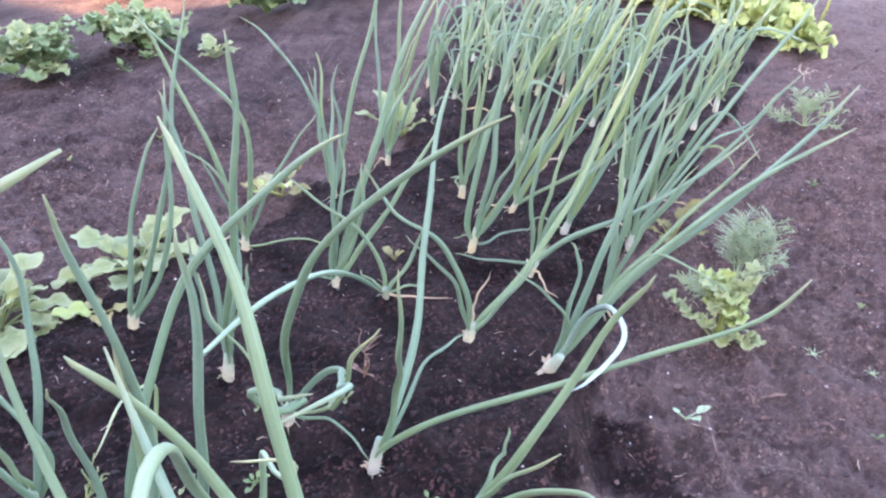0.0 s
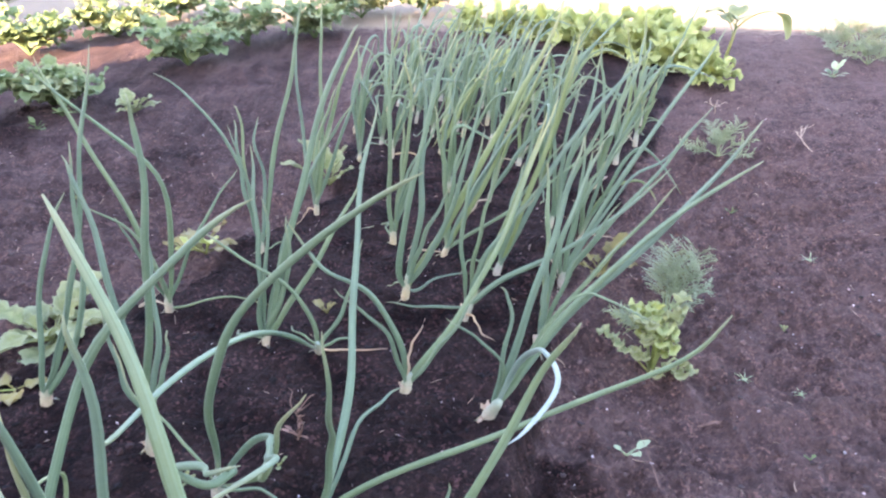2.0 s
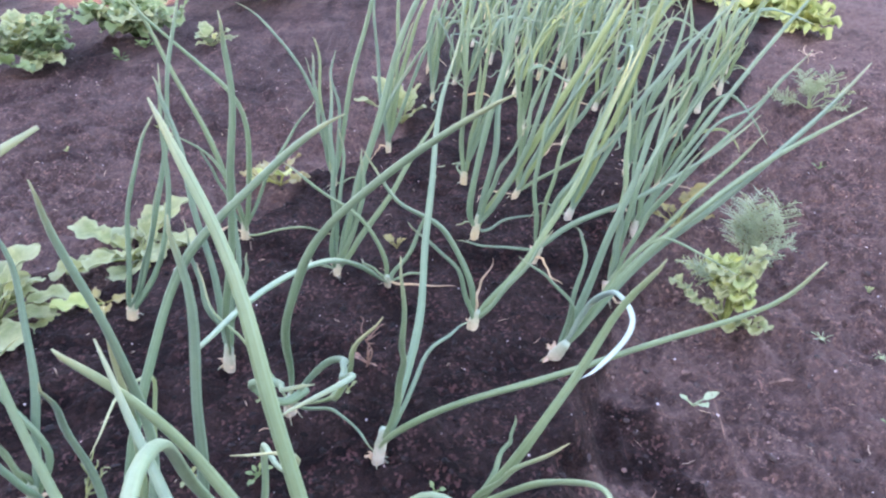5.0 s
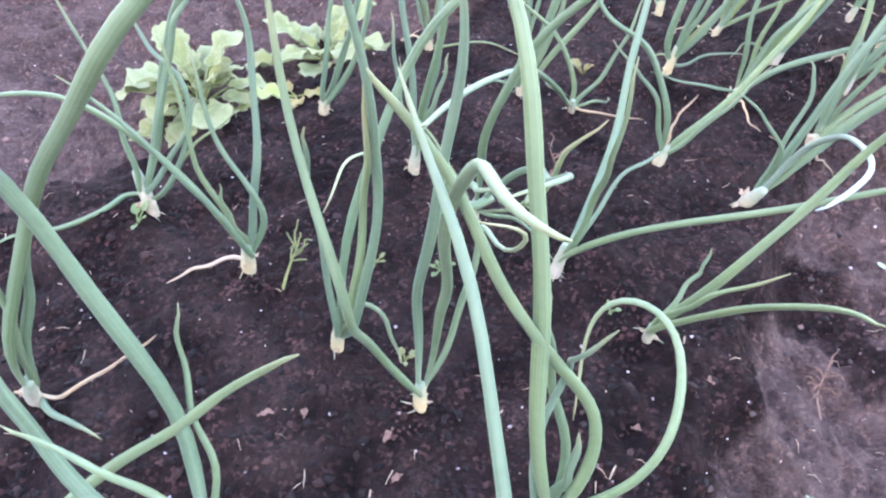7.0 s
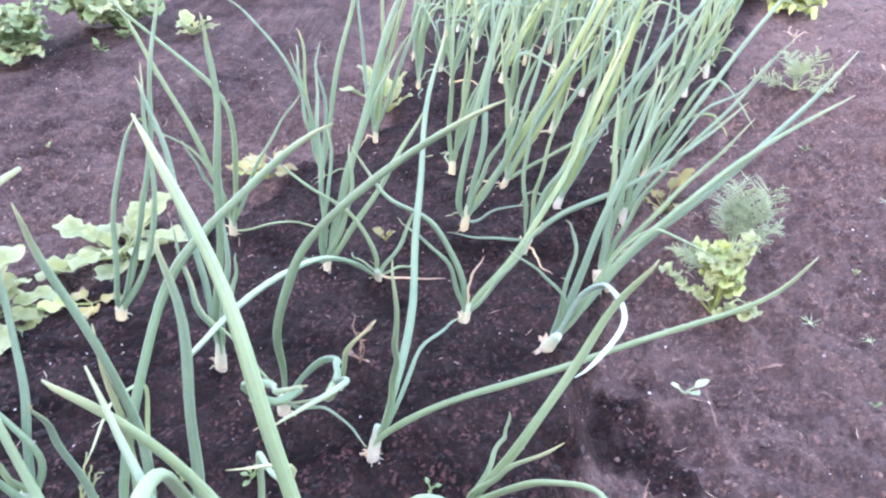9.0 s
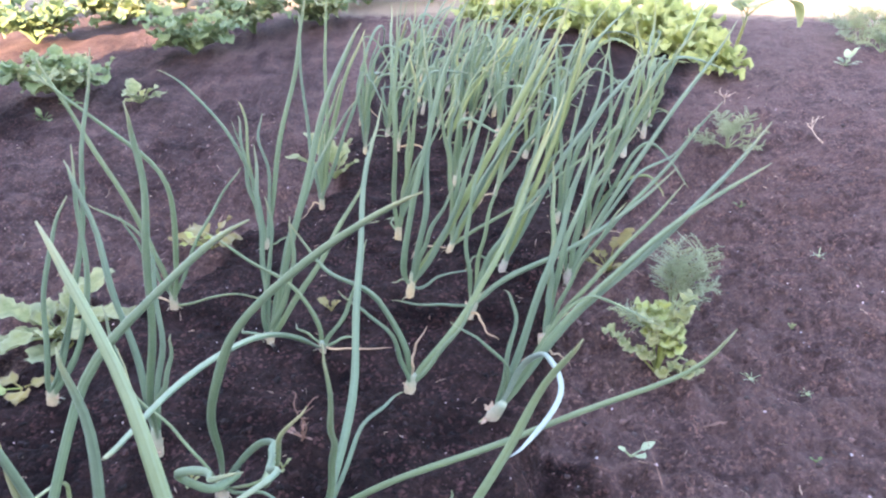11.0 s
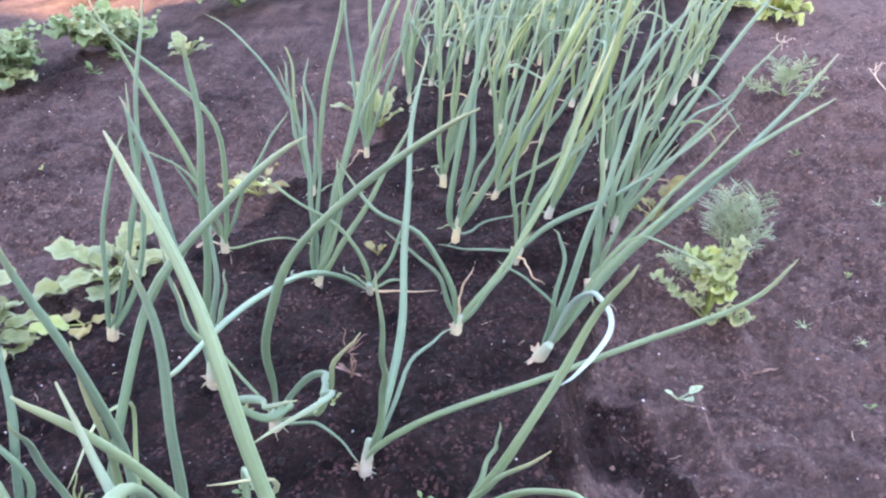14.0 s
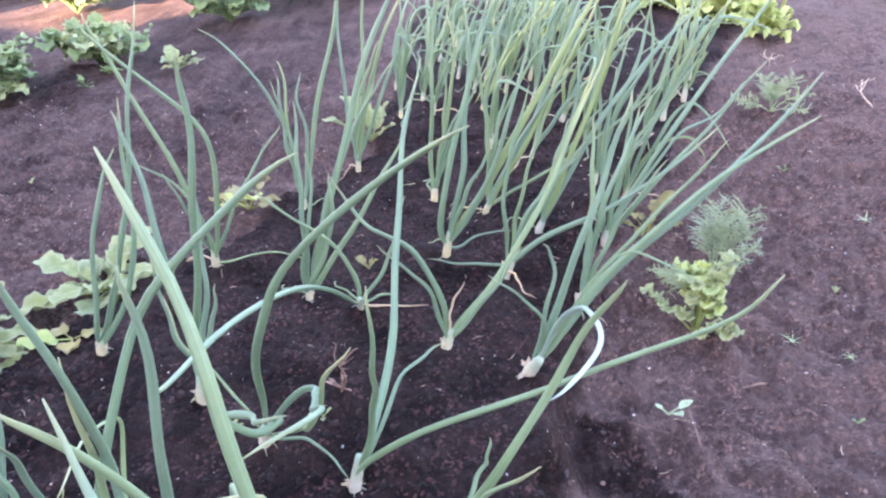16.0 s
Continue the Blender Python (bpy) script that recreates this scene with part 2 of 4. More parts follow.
def bed_left(y):
    return -0.68 + 0.68 * (np.minimum(y, 1.56) - 0.75) + 0.12 * np.maximum(y - 1.56, 0)


def bed_mask(x, y, soft=0.05):
    w = 0.03 * value_noise(x, y, 0.13, 5) + 0.014 * value_noise(x, y, 0.045, 6)
    return smooth(0, soft, bed_right(y) - x + w) * smooth(0, 1.6 * soft, x - bed_left(y) + w) * (1 - smooth(3.2, 3.6, y)) * smooth(-0.9, -0.6, y)


def base_height(x, y):
    """The ground without its small lumps: a raised bed that slopes a little, and lower soil beside it."""
    x, y = np.asarray(x, float), np.asarray(y, float)
    raised = bed_mask(x, y, 0.055)
    right = smooth(-0.2, 0.2, x - 0.2 * y)
    outside = -0.01 - 0.07 * right * (1 - smooth(0.9, 2.6, y)) + 0.010 * value_noise(x, y, 0.45, 9)
    outside = outside * (1 - smooth(3, 9, np.hypot(x, y)))
    bed = 0.006 - 0.045 * np.clip(x, -0.6, 0.4) + 0.008 * value_noise(x, y, 0.16, 3)
    return outside * (1 - raised) + bed * raised


def height(x, y):
    near = 1 - smooth(2.5, 6, np.hypot(x, y))
    rough = 0.0085 * value_noise(x, y, 0.07, 11) + 0.007 * value_noise(x, y, 0.033, 12) + 0.0065 * np.abs(value_noise(x, y, 0.019, 13)) + 0.0028 * value_noise(x, y, 0.011, 14)
    loose = 1 + 0.9 * (1 - bed_mask(x, y, 0.09))      # coarser beside the bed
    return base_height(x, y) + rough * near * loose


def spread(inner_a, inner_b, step, reach, growth=1.25):
    mid = list(np.arange(inner_a, inner_b + 1e-6, step))
    s, lo, hi = step, [], []
    a, b = inner_a, inner_b
    while a > -reach:
        s *= growth
        a, b = a - s, b + s
        lo.append(a)
        hi.append(b)
    return np.array(lo[::-1] + mid + hi)


def build_ground():
    xs, ys = spread(-1.0, 1.0, 0.0055, 900, 1.09), spread(0.1, 1.6, 0.0055, 900, 1.09)
    gx, gy = np.meshgrid(xs, ys)
    gz = height(gx, gy)
    nx, ny = len(xs), len(ys)
    verts = np.stack([gx, gy, gz], -1).reshape(-1, 3)
    i = np.arange(nx * ny).reshape(ny, nx)
    faces = np.stack([i[:-1, :-1], i[:-1, 1:], i[1:, 1:], i[1:, :-1]], -1).reshape(-1, 4)
    me = bpy.data.meshes.new("ground")
    me.from_pydata(verts.tolist(), [], faces.tolist())
    # moist: how far the dark soil colour replaces the light one
    at = me.attributes.new("moist", "FLOAT", "POINT")
    # a dark streak that runs out of the bed's side and bends towards the near end
    streak = np.zeros_like(gx)
    bend = ((0.12, 0.60), (0.19, 0.605), (0.235, 0.585), (0.264, 0.54), (0.278, 0.495), (0.278, 0.465))
    for (ax, ay), (bx, by), half in zip(bend, bend[1:], (0.058, 0.058, 0.048, 0.036, 0.024)):
        k = np.clip(((gx - ax) * (bx - ax) + (gy - ay) * (by - ay)) / ((bx - ax) ** 2 + (by - ay) ** 2), 0, 1)
        d = np.hypot(gx - ax - (bx - ax) * k, gy - ay - (by - ay) * k) + 0.011 * value_noise(gx, gy, 0.04, 31) + 0.006 * value_noise(gx, gy, 0.015, 32)
        streak = np.maximum(streak, min(1, half / 0.032) * (1 - smooth(half * 0.75, half * 1.25, d)))
    # darker mottled soil left and behind, its shade put into the colour through moist
    far_side = smooth(0.0, 0.35, bed_left(gy) - gx) * smooth(0.6, 1.6, gy + 0.3 * gx) * np.clip(0.42 + 0.30 * value_noise(gx, gy, 0.30, 41) + 0.28 * value_noise(gx, gy, 0.10, 42) + 0.22 * value_noise(gx, gy, 0.045, 43), 0, 1)
    w = np.maximum(np.maximum(bed_mask(gx, gy, 0.022), streak) * (0.84 + 0.16 * value_noise(gx, gy, 0.05, 21)), far_side * (1 - smooth(4.5, 6.0, gy)))
    at.data.foreach_set("value", np.clip(w, 0, 1).astype(np.float32).ravel())
    me.polygons.foreach_set("use_smooth", [True] * len(me.polygons))
    me.materials.append(SOIL)
    tagged(new("ground", me), "bare dark brown garden soil with a moist raised bed", "ground", kind="structure")


build_ground()


def on_ground(x, y):
    return float(height(np.array(x), np.array(y)))


# ---- mesh helpers ----
def empty(name, x, y, z, label, category, group="", kind=""):
    return tagged(at_pose(new(name), pose(x, y, z)), label, category, group, kind)


def at_pose(ob, m):
    ob.matrix_basis = m
    return ob


def mesh_part(name, verts, faces, along, mat, parent, label=""):
    me = bpy.data.meshes.new(name)
    me.from_pydata([tuple(v) for v in verts], [], faces)
    if along is not None:
        me.attributes.new("along", "FLOAT", "POINT").data.foreach_set("value", np.array(along, np.float32))
    me.polygons.foreach_set("use_smooth", [True] * len(me.polygons))
    me.materials.append(mat)
    ob = new(name, me)
    ob.parent = parent
    return tagged(ob, label)


def spline(points, steps):
    """A smooth line through a few points (Catmull-Rom, centripetal)."""
    p = [np.array(q, float) for q in points]
    p = [2 * p[0] - p[1]] + p + [2 * p[-1] - p[-2]]
    out = []
    for a, b, c, d in zip(p, p[1:], p[2:], p[3:]):
        for k in np.arange(0, 1, 1 / steps):
            out.append(0.5 * (2 * b + (c - a) * k + (2 * a - 5 * b + 4 * c - d) * k * k + (3 * b - a - 3 * c + d) * k ** 3))
    out.append(p[-2])
    return np.array(out)


def tube(line, radii, sides=8, flat=1.0, phase=0.0):
    """Vertices, faces and the share along the line, of a tube that closes at both ends."""
    n = len(line)
    tang = np.gradient(line, axis=0)
    tang /= np.linalg.norm(tang, axis=1)[:, None] + 1e-9
    side = np.cross(tang[0], (0.3, 0.9, 0.2))
    verts, along = [], []
    for k in range(n):
        side = side - tang[k] * side.dot(tang[k])
        side /= np.linalg.norm(side) + 1e-9
        other = np.cross(tang[k], side)
        for j in range(sides):
            a = 2 * math.pi * j / sides + phase
            verts.append(line[k] + radii[k] * (math.cos(a) * side + flat * math.sin(a) * other))
            along.append(k / (n - 1))
    faces = [(k * sides + j, k * sides + (j + 1) % sides, (k + 1) * sides + (j + 1) % sides, (k + 1) * sides + j)
             for k in range(n - 1) for j in range(sides)]
    faces += [tuple(range(sides))[::-1], tuple((n - 1) * sides + j for j in range(sides))]
    return verts, faces, along


def blade(root, azim, rise, droop, length, width, stalk=0.4, lobes=0.0, teeth=4, ripple=0.15, fold=0.25, phase=0.0, nu=14, nv=6, shape=0.75, power=0.7):
    """A leaf on its stalk: vertices, faces and share along it. rise and droop in degrees; the outline is lobed and the sheet waves."""
    root, a = np.array(root, float), radians(azim)
    ahead, side = np.array((math.cos(a), math.sin(a), 0)), np.array((-math.sin(a), math.cos(a), 0))
    spine, normal, p = [root], [], root.copy()
    n = nu + 4
    for k in range(n):
        e = radians(rise - droop * (k / n) ** 1.5)
        p = p + (ahead * math.cos(e) + np.array((0, 0, math.sin(e)))) * length / n
        spine.append(p)
        normal.append(np.array((0, 0, math.cos(e))) - ahead * math.sin(e))
    normal.append(normal[-1])
    spine = np.array(spine)
    cut = max(2, int(round(stalk * n)))
    verts, faces, along = tube(spine[:cut + 1], np.linspace(0.0022, 0.0014, cut + 1) * (0.6 + length * 4), 5)
    along = [0.25 * v for v in along]
    at, rows = len(verts), n + 1 - cut
    for i in range(rows):
        u = i / (rows - 1)
        half = 0.5 * width * (math.sin(math.pi * min(0.985, u ** shape * 0.96 + 0.02)) ** power) * (1 + lobes * math.cos(2 * math.pi * teeth * u + phase))
        for j in range(nv + 1):
            v = 2 * j / nv - 1
            wave = ripple * width * math.sin(u * 11 + v * 3 + phase) * abs(v) + fold * half * abs(v) ** 1.4
            verts.append(spine[cut + i] + side * half * v + normal[cut + i] * wave)
            along.append(0.3 + 0.7 * max(u, abs(v)))
    faces += [(at + i * (nv + 1) + j, at + i * (nv + 1) + j + 1, at + (i + 1) * (nv + 1) + j + 1, at + (i + 1) * (nv + 1) + j)
              for i in range(rows - 1) for j in range(nv)]
    return verts, faces, along


def onion_leaf(points, width, parent, mat=ONION, label="", name="leaf"):
    """A hollow leaf through a few points from the neck to the tip: thin at the neck, widest low down, ending in a point."""
    steps = max(4, 22 // (len(points) - 1))
    line = spline(points, steps)
    for k in range(5):
        line[1:-1] = 0.25 * line[:-2] + 0.5 * line[1:-1] + 0.25 * line[2:]
    u = np.linspace(0, 1, len(line))
    k = 300 * width + 40 * line[-1][0]
    line[1:-1, 0] += 0.0016 * np.sin(u[1:-1] * 19 + k)
    line[1:-1, 1] += 0.0016 * np.sin(u[1:-1] * 15 + 2 * k)
    r = 0.5 * width * 1.12 * (0.55 + 0.45 * smooth(0, 0.2, u)) * (1 - 0.62 * np.clip((u - 0.2) / 0.8, 0, 1) ** 1.7)
    r *= 1 + 0.05 * np.sin(u * 23 + 40 * width / 0.01)
    r[-3:] *= (0.9, 0.72, 0.3)
    ob = mesh_part(name, *tube(line, r, 10, 0.72, width * 900), mat, parent, label)
    round_it = np.tile(np.abs(2 * np.arange(10) / 10 - 1), len(line)).astype(np.float32)
    ob.data.attributes.new("around", "FLOAT", "POINT").data.foreach_set("value", round_it)
    return ob


def neck(parent, lean, length, radius, mat=NECK, name="neck"):
    """The pale neck that swells a little above the soil and narrows into the leaves."""
    lean = np.array(lean, float)
    line = np.array([(0, 0, -0.02), (0, 0, -0.004), lean * length * 0.35, lean * length * 0.85, lean * length * 1.7])
    r = radius * np.array([0.7, 0.85, 0.95, 0.88, 0.6])
    line = spline(line, 4)
    r = np.interp(np.linspace(0, 4, len(line)), range(5), r)
    r *= 1 + 0.05 * np.sin(np.arange(len(r)) * 2.1 + 900 * radius)
    mesh_part(name, *tube(line, r, 12, 0.85, 300 * length), mat, parent, "pale whitish neck with papery skin")


ONION_LABEL = "young green onion with upright hollow leaves in moist soil"


def onion(x, y, leaves, lean=(0, 0, 1), length=0.03, radius=0.008, label=ONION_LABEL, extra=0):
    """leaves: (width, material, points as offsets from the plant's foot). extra: further slim leaves, drawn at random."""
    rng = random.Random(int(1000 * x) * 7 + int(1000 * y))
    for k in range(extra):
        h, out, b = rng.uniform(0.18, 0.34), rng.uniform(0.02, 0.11), rng.uniform(0, 6.28)
        tip = np.array((math.cos(b) * out + 0.3 * h, math.sin(b) * out * 0.7, h))
        leaves = [*leaves, (rng.uniform(0.006, 0.0095), ONION, tip * (0.35, 0.35, 0.5) + np.array((rng.uniform(-0.015, 0.015), 0, 0.01)), tip)]
    p = empty("onion_plant", x, y, on_ground(x, y), label, "onion", "onions in the bed")
    neck(p, lean, length, radius)
    top = np.array(lean, float) * length * 0.7
    if y < 0.95:
        for k in range(3):                            # torn papery skin round the foot
            mesh_part("dry_skin", *blade((0, 0, 0.004 + 0.003 * k), rng.uniform(0, 360), rng.uniform(15, 75), rng.uniform(10, 60), radius * rng.uniform(1.5, 2.3), radius * rng.uniform(0.5, 0.9),
                                              0.1, 0.2, 3, 0.3, 0.5, rng.uniform(0, 6), 6, 4), ONION_DRY, p, "torn papery brown skin")
    for width, mat, *points in leaves:
        points = [np.array((q[0], q[1], max(q[2], on_ground(x + q[0], y + q[1]) - on_ground(x, y) + 0.006))) for q in points]
        onion_leaf([top] + [np.array(q) for q in points], width, p, mat)
    if y < 2.0:
        base = on_ground(x, y)

        def low(b, r, lift):
            return np.array((math.cos(b) * r, math.sin(b) * r, on_ground(x + math.cos(b) * r, y + math.sin(b) * r) - base + lift))
        for k in range(rng.choice((1, 1, 2)) if y > 0.8 else 0):
            b, ln = rng.uniform(0, 6.28), rng.uniform(0.045, 0.10)
            onion_leaf([top * 0.4, low(b, ln * 0.4, rng.uniform(0.012, 0.026)), low(b + rng.uniform(-0.4, 0.4), ln * 0.75, 0.010), low(b + rng.uniform(-0.7, 0.7), ln, 0.003)],
                       rng.uniform(0.0032, 0.0048), p, ONION_DRY if rng.random() < 0.35 else ONION_PALE, "withered outer leaf lying on the soil", "withered_leaf")
        for k in range(3 if y < 1.4 else 0):
            b, ln = rng.uniform(0, 6.28), rng.uniform(0.010, 0.019)
            mesh_part("root", *tube(np.array([low(b, radius * 0.6, 0.004), low(b, ln * 0.6, 0.005), low(b + rng.uniform(-0.5, 0.5), ln, 0.0)]), [0.0011, 0.0009, 0.0005], 4), NECK, p)
    return p


def random_onion(x, y, tall=0.34, count=6, rng=random, drift=(0.05, 0.02)):
    """A plant of the crowded far end of the bed, its leaves drawn at random."""
    leaves = []
    dx, dy = drift[0] * rng.uniform(0.3, 1.7), drift[1] + rng.uniform(-0.04, 0.04)
    for k in range(count):
        a = 2 * math.pi * (k + rng.uniform(-0.35, 0.35)) / count
        h = tall * rng.uniform(0.5, 1.1)
        out = h * rng.uniform(0.06, 0.42)
        tip = np.array((math.cos(a) * out + dx * h / 0.3, math.sin(a) * out * 0.8 + dy * h / 0.3, h))
        mid = tip * (0.42, 0.42, 0.55) + np.array((rng.uniform(-0.018, 0.018), rng.uniform(-0.018, 0.018), rng.uniform(0, 0.02)))
        pts = [mid, tip]
        if rng.random() < 0.46:
            bend = rng.uniform(0.45, 0.8)
            pts = [mid, tip * (0.9, 0.9, 0.78), tip * (1.3, 1.3, bend) + np.array((rng.uniform(-0.06, 0.10), rng.uniform(-0.05, 0.05), 0))]
        leaves.append((rng.uniform(0.0052, 0.0098), ONION_LIME if rng.random() < 0.22 else ONION, *pts))
    if rng.random() < 0.5:
        b, ln = rng.uniform(0, 6.28), rng.uniform(0.05, 0.12)
        leaves.append((0.004, ONION_DRY if rng.random() < 0.4 else ONION_PALE, (math.cos(b) * ln * 0.5, math.sin(b) * ln * 0.5, 0.045), (math.cos(b) * ln, math.sin(b) * ln, rng.uniform(0.01, 0.05))))
    return onion(x, y, leaves, (dx * 2, dy, 0.97), rng.uniform(0.014, 0.032), rng.uniform(0.0055, 0.0085))


# ---- onions near the camera ----
onion(-0.070, 0.196, [
    (0.0108, ONION, (-0.007, -0.031, 0.105), (-0.015, -0.009, 0.223), (-0.022, 0.000, 0.325), (-0.030, 0.014, 0.407), (-0.056, 0.058, 0.467), (-0.087, 0.095, 0.511)),
    (0.0090, ONION, (0.009, -0.018, 0.049), (0.031, -0.004, 0.101), (0.031, 0.007, 0.156), (-0.002, 0.003, 0.208), (-0.018, -0.013, 0.256), (-0.042, -0.021, 0.311), (-0.063, -0.021, 0.368), (-0.086, -0.024, 0.418), (-0.099, -0.035, 0.446)),
    (0.0072, ONION_PALE, (0.016, -0.016, 0.040), (0.050, -0.012, 0.075), (0.079, 0.006, 0.111), (0.093, 0.032, 0.143), (0.085, 0.076, 0.174), (0.050, 0.104, 0.181), (0.024, 0.105, 0.156), (0.015, 0.083, 0.112), (0.016, 0.056, 0.068)),
    (0.0062, ONION, (-0.009, -0.021, 0.048), (-0.015, -0.010, 0.101), (-0.003, 0.011, 0.159), (0.006, 0.011, 0.211), (0.007, -0.019, 0.246), (0.027, -0.031, 0.293)),
    (0.0076, ONION, (0.016, 0.008, 0.060), (0.001, 0.028, 0.122), (-0.009, 0.031, 0.181), (-0.012, 0.016, 0.232), (-0.015, 0.004, 0.289)),
    (0.0098, ONION, (0.005, -0.008, 0.048), (0.016, -0.006, 0.086), (0.018, -0.002, 0.140)),
    (0.0049, ONION_PALE, (0.017, -0.015, 0.012), (0.059, -0.020, 0.030), (0.102, -0.027, 0.071), (0.116, -0.032, 0.112)),
], (0.12, -0.18, 0.98), 0.022, 0.0100)
onion(-0.090, 0.060, [
    (0.0085, ONION, (-0.005, -0.026, 0.122), (0.004, -0.007, 0.237), (-0.029, 0.063, 0.353), (-0.070, 0.117, 0.426)),
], (-0.02, -0.13, 0.99), 0.030, 0.0080)
onion(-0.203, 0.285, [
    (0.0086, ONION, (0.001, 0.011, 0.109), (0.014, -0.011, 0.187), (0.031, -0.021, 0.271), (0.049, -0.036, 0.343), (0.060, -0.038, 0.423), (0.064, -0.049, 0.467)),
    (0.0082, ONION, (0.018, 0.024, 0.084), (0.030, -0.005, 0.159), (0.044, -0.044, 0.230), (0.055, -0.080, 0.305), (0.067, -0.119, 0.375), (0.091, -0.174, 0.439), (0.109, -0.229, 0.463), (0.127, -0.244, 0.466)),
    (0.0060, ONION_PALE, (0.017, 0.012, 0.056), (0.033, 0.016, 0.101), (0.046, 0.021, 0.151), (0.054, 0.016, 0.195), (0.062, 0.019, 0.246), (0.083, -0.027, 0.243), (0.103, -0.032, 0.281), (0.068, -0.061, 0.309)),
    (0.0090, ONION, (-0.000, -0.018, 0.064), (-0.022, -0.039, 0.129), (-0.018, -0.067, 0.186), (-0.011, -0.094, 0.239), (-0.015, -0.102, 0.302), (-0.030, -0.079, 0.393), (-0.031, -0.074, 0.470)),
], (0.07, 0.05, 1.00), 0.022, 0.0080)
onion(-0.303, 0.330, [
    (0.0072, ONION, (0.018, -0.025, 0.080), (0.020, -0.021, 0.195), (0.033, -0.049, 0.275), (0.057, -0.084, 0.337)),
    (0.0072, ONION_PALE, (0.028, -0.013, 0.066), (0.047, -0.016, 0.149), (0.066, -0.020, 0.234), (0.081, -0.046, 0.294), (0.093, -0.055, 0.370)),
    (0.0082, ONION, (0.037, -0.024, 0.066), (0.062, -0.021, 0.163), (0.082, -0.030, 0.256), (0.093, -0.054, 0.336), (0.091, -0.072, 0.419), (0.101, -0.092, 0.472)),
    (0.0078, ONION, (0.020, -0.020, 0.078), (0.041, 0.004, 0.191), (0.084, 0.030, 0.303), (0.131, 0.028, 0.372), (0.197, 0.025, 0.431), (0.244, 0.004, 0.465)),
    (0.0042, ONION_PALE, (0.017, 0.028, 0.037), (0.021, 0.052, 0.087), (0.027, 0.071, 0.139), (0.034, 0.083, 0.195), (0.035, 0.054, 0.216), (0.033, 0.016, 0.231), (0.035, -0.038, 0.225)),
    (0.0049, ONION_PALE, (0.019, -0.004, 0.073), (0.050, -0.004, 0.083), (0.064, -0.004, 0.056), (0.068, -0.005, 0.011), (0.074, -0.005, -0.002)),
], (0.20, -0.05, 0.98), 0.028, 0.0080)
onion(-0.444, 0.424, [
    (0.0088, ONION, (0.021, 0.006, 0.077), (0.040, 0.025, 0.167), (0.051, 0.042, 0.273), (0.053, 0.030, 0.356)),
    (0.0086, ONION, (0.021, -0.013, 0.045), (0.009, -0.029, 0.103), (-0.015, -0.041, 0.173), (-0.040, -0.058, 0.244), (-0.058, -0.087, 0.303)),
    (0.0082, ONION, (0.016, -0.014, 0.061), (-0.012, -0.030, 0.144), (-0.048, -0.048, 0.230), (-0.084, -0.057, 0.262), (-0.132, -0.067, 0.268), (-0.192, -0.079, 0.261)),
    (0.0074, ONION, (0.018, 0.001, 0.040), (0.038, 0.005, 0.086), (0.030, 0.009, 0.128), (-0.000, 0.012, 0.160), (0.002, 0.017, 0.219), (-0.004, 0.022, 0.282)),
    (0.0074, ONION, (0.003, 0.003, 0.053), (-0.018, 0.006, 0.100), (-0.030, 0.011, 0.158), (-0.026, 0.017, 0.236), (-0.029, 0.022, 0.292)),
    (0.0066, ONION, (0.009, -0.001, 0.055), (-0.004, -0.001, 0.091), (-0.001, -0.000, 0.131)),
    (0.0057, ONION_DRY, (-0.020, 0.010, 0.005), (-0.046, -0.007, -0.001), (-0.064, -0.025, -0.006), (-0.081, -0.045, -0.012)),
], (0.19, -0.02, 0.98), 0.028, 0.0100)
onion(-0.605, 0.494, [
    (0.0088, ONION, (0.034, 0.034, 0.116), (0.074, 0.039, 0.225), (0.129, 0.014, 0.289), (0.198, -0.015, 0.339), (0.241, -0.077, 0.367)),
    (0.0090, ONION, (-0.005, 0.002, 0.042), (-0.001, 0.006, 0.107), (0.000, 0.012, 0.179), (-0.032, 0.022, 0.296)),
    (0.0090, ONION, (0.006, 0.002, 0.043), (0.056, 0.008, 0.141), (0.099, 0.015, 0.242), (0.116, 0.018, 0.264), (0.168, 0.023, 0.329)),
    (0.0066, ONION, (0.015, 0.001, 0.020), (0.086, 0.013, 0.110), (0.090, 0.022, 0.200), (0.055, 0.026, 0.216), (0.043, 0.032, 0.274)),
    (0.0066, ONION, (-0.041, 0.020, -0.006), (-0.046, -0.013, -0.016), (-0.075, -0.047, -0.024), (-0.108, -0.064, -0.028), (-0.145, -0.077, -0.033), (-0.183, -0.109, -0.036)),
    (0.0074, ONION, (0.009, 0.002, 0.037), (0.070, 0.012, 0.108), (0.105, 0.020, 0.167)),
    (0.0033, ONION_PALE, (0.020, 0.001, 0.025), (0.080, 0.011, 0.101), (0.132, 0.017, 0.137), (0.154, 0.020, 0.155)),
], (-0.12, 0.15, 0.98), 0.035, 0.0100)
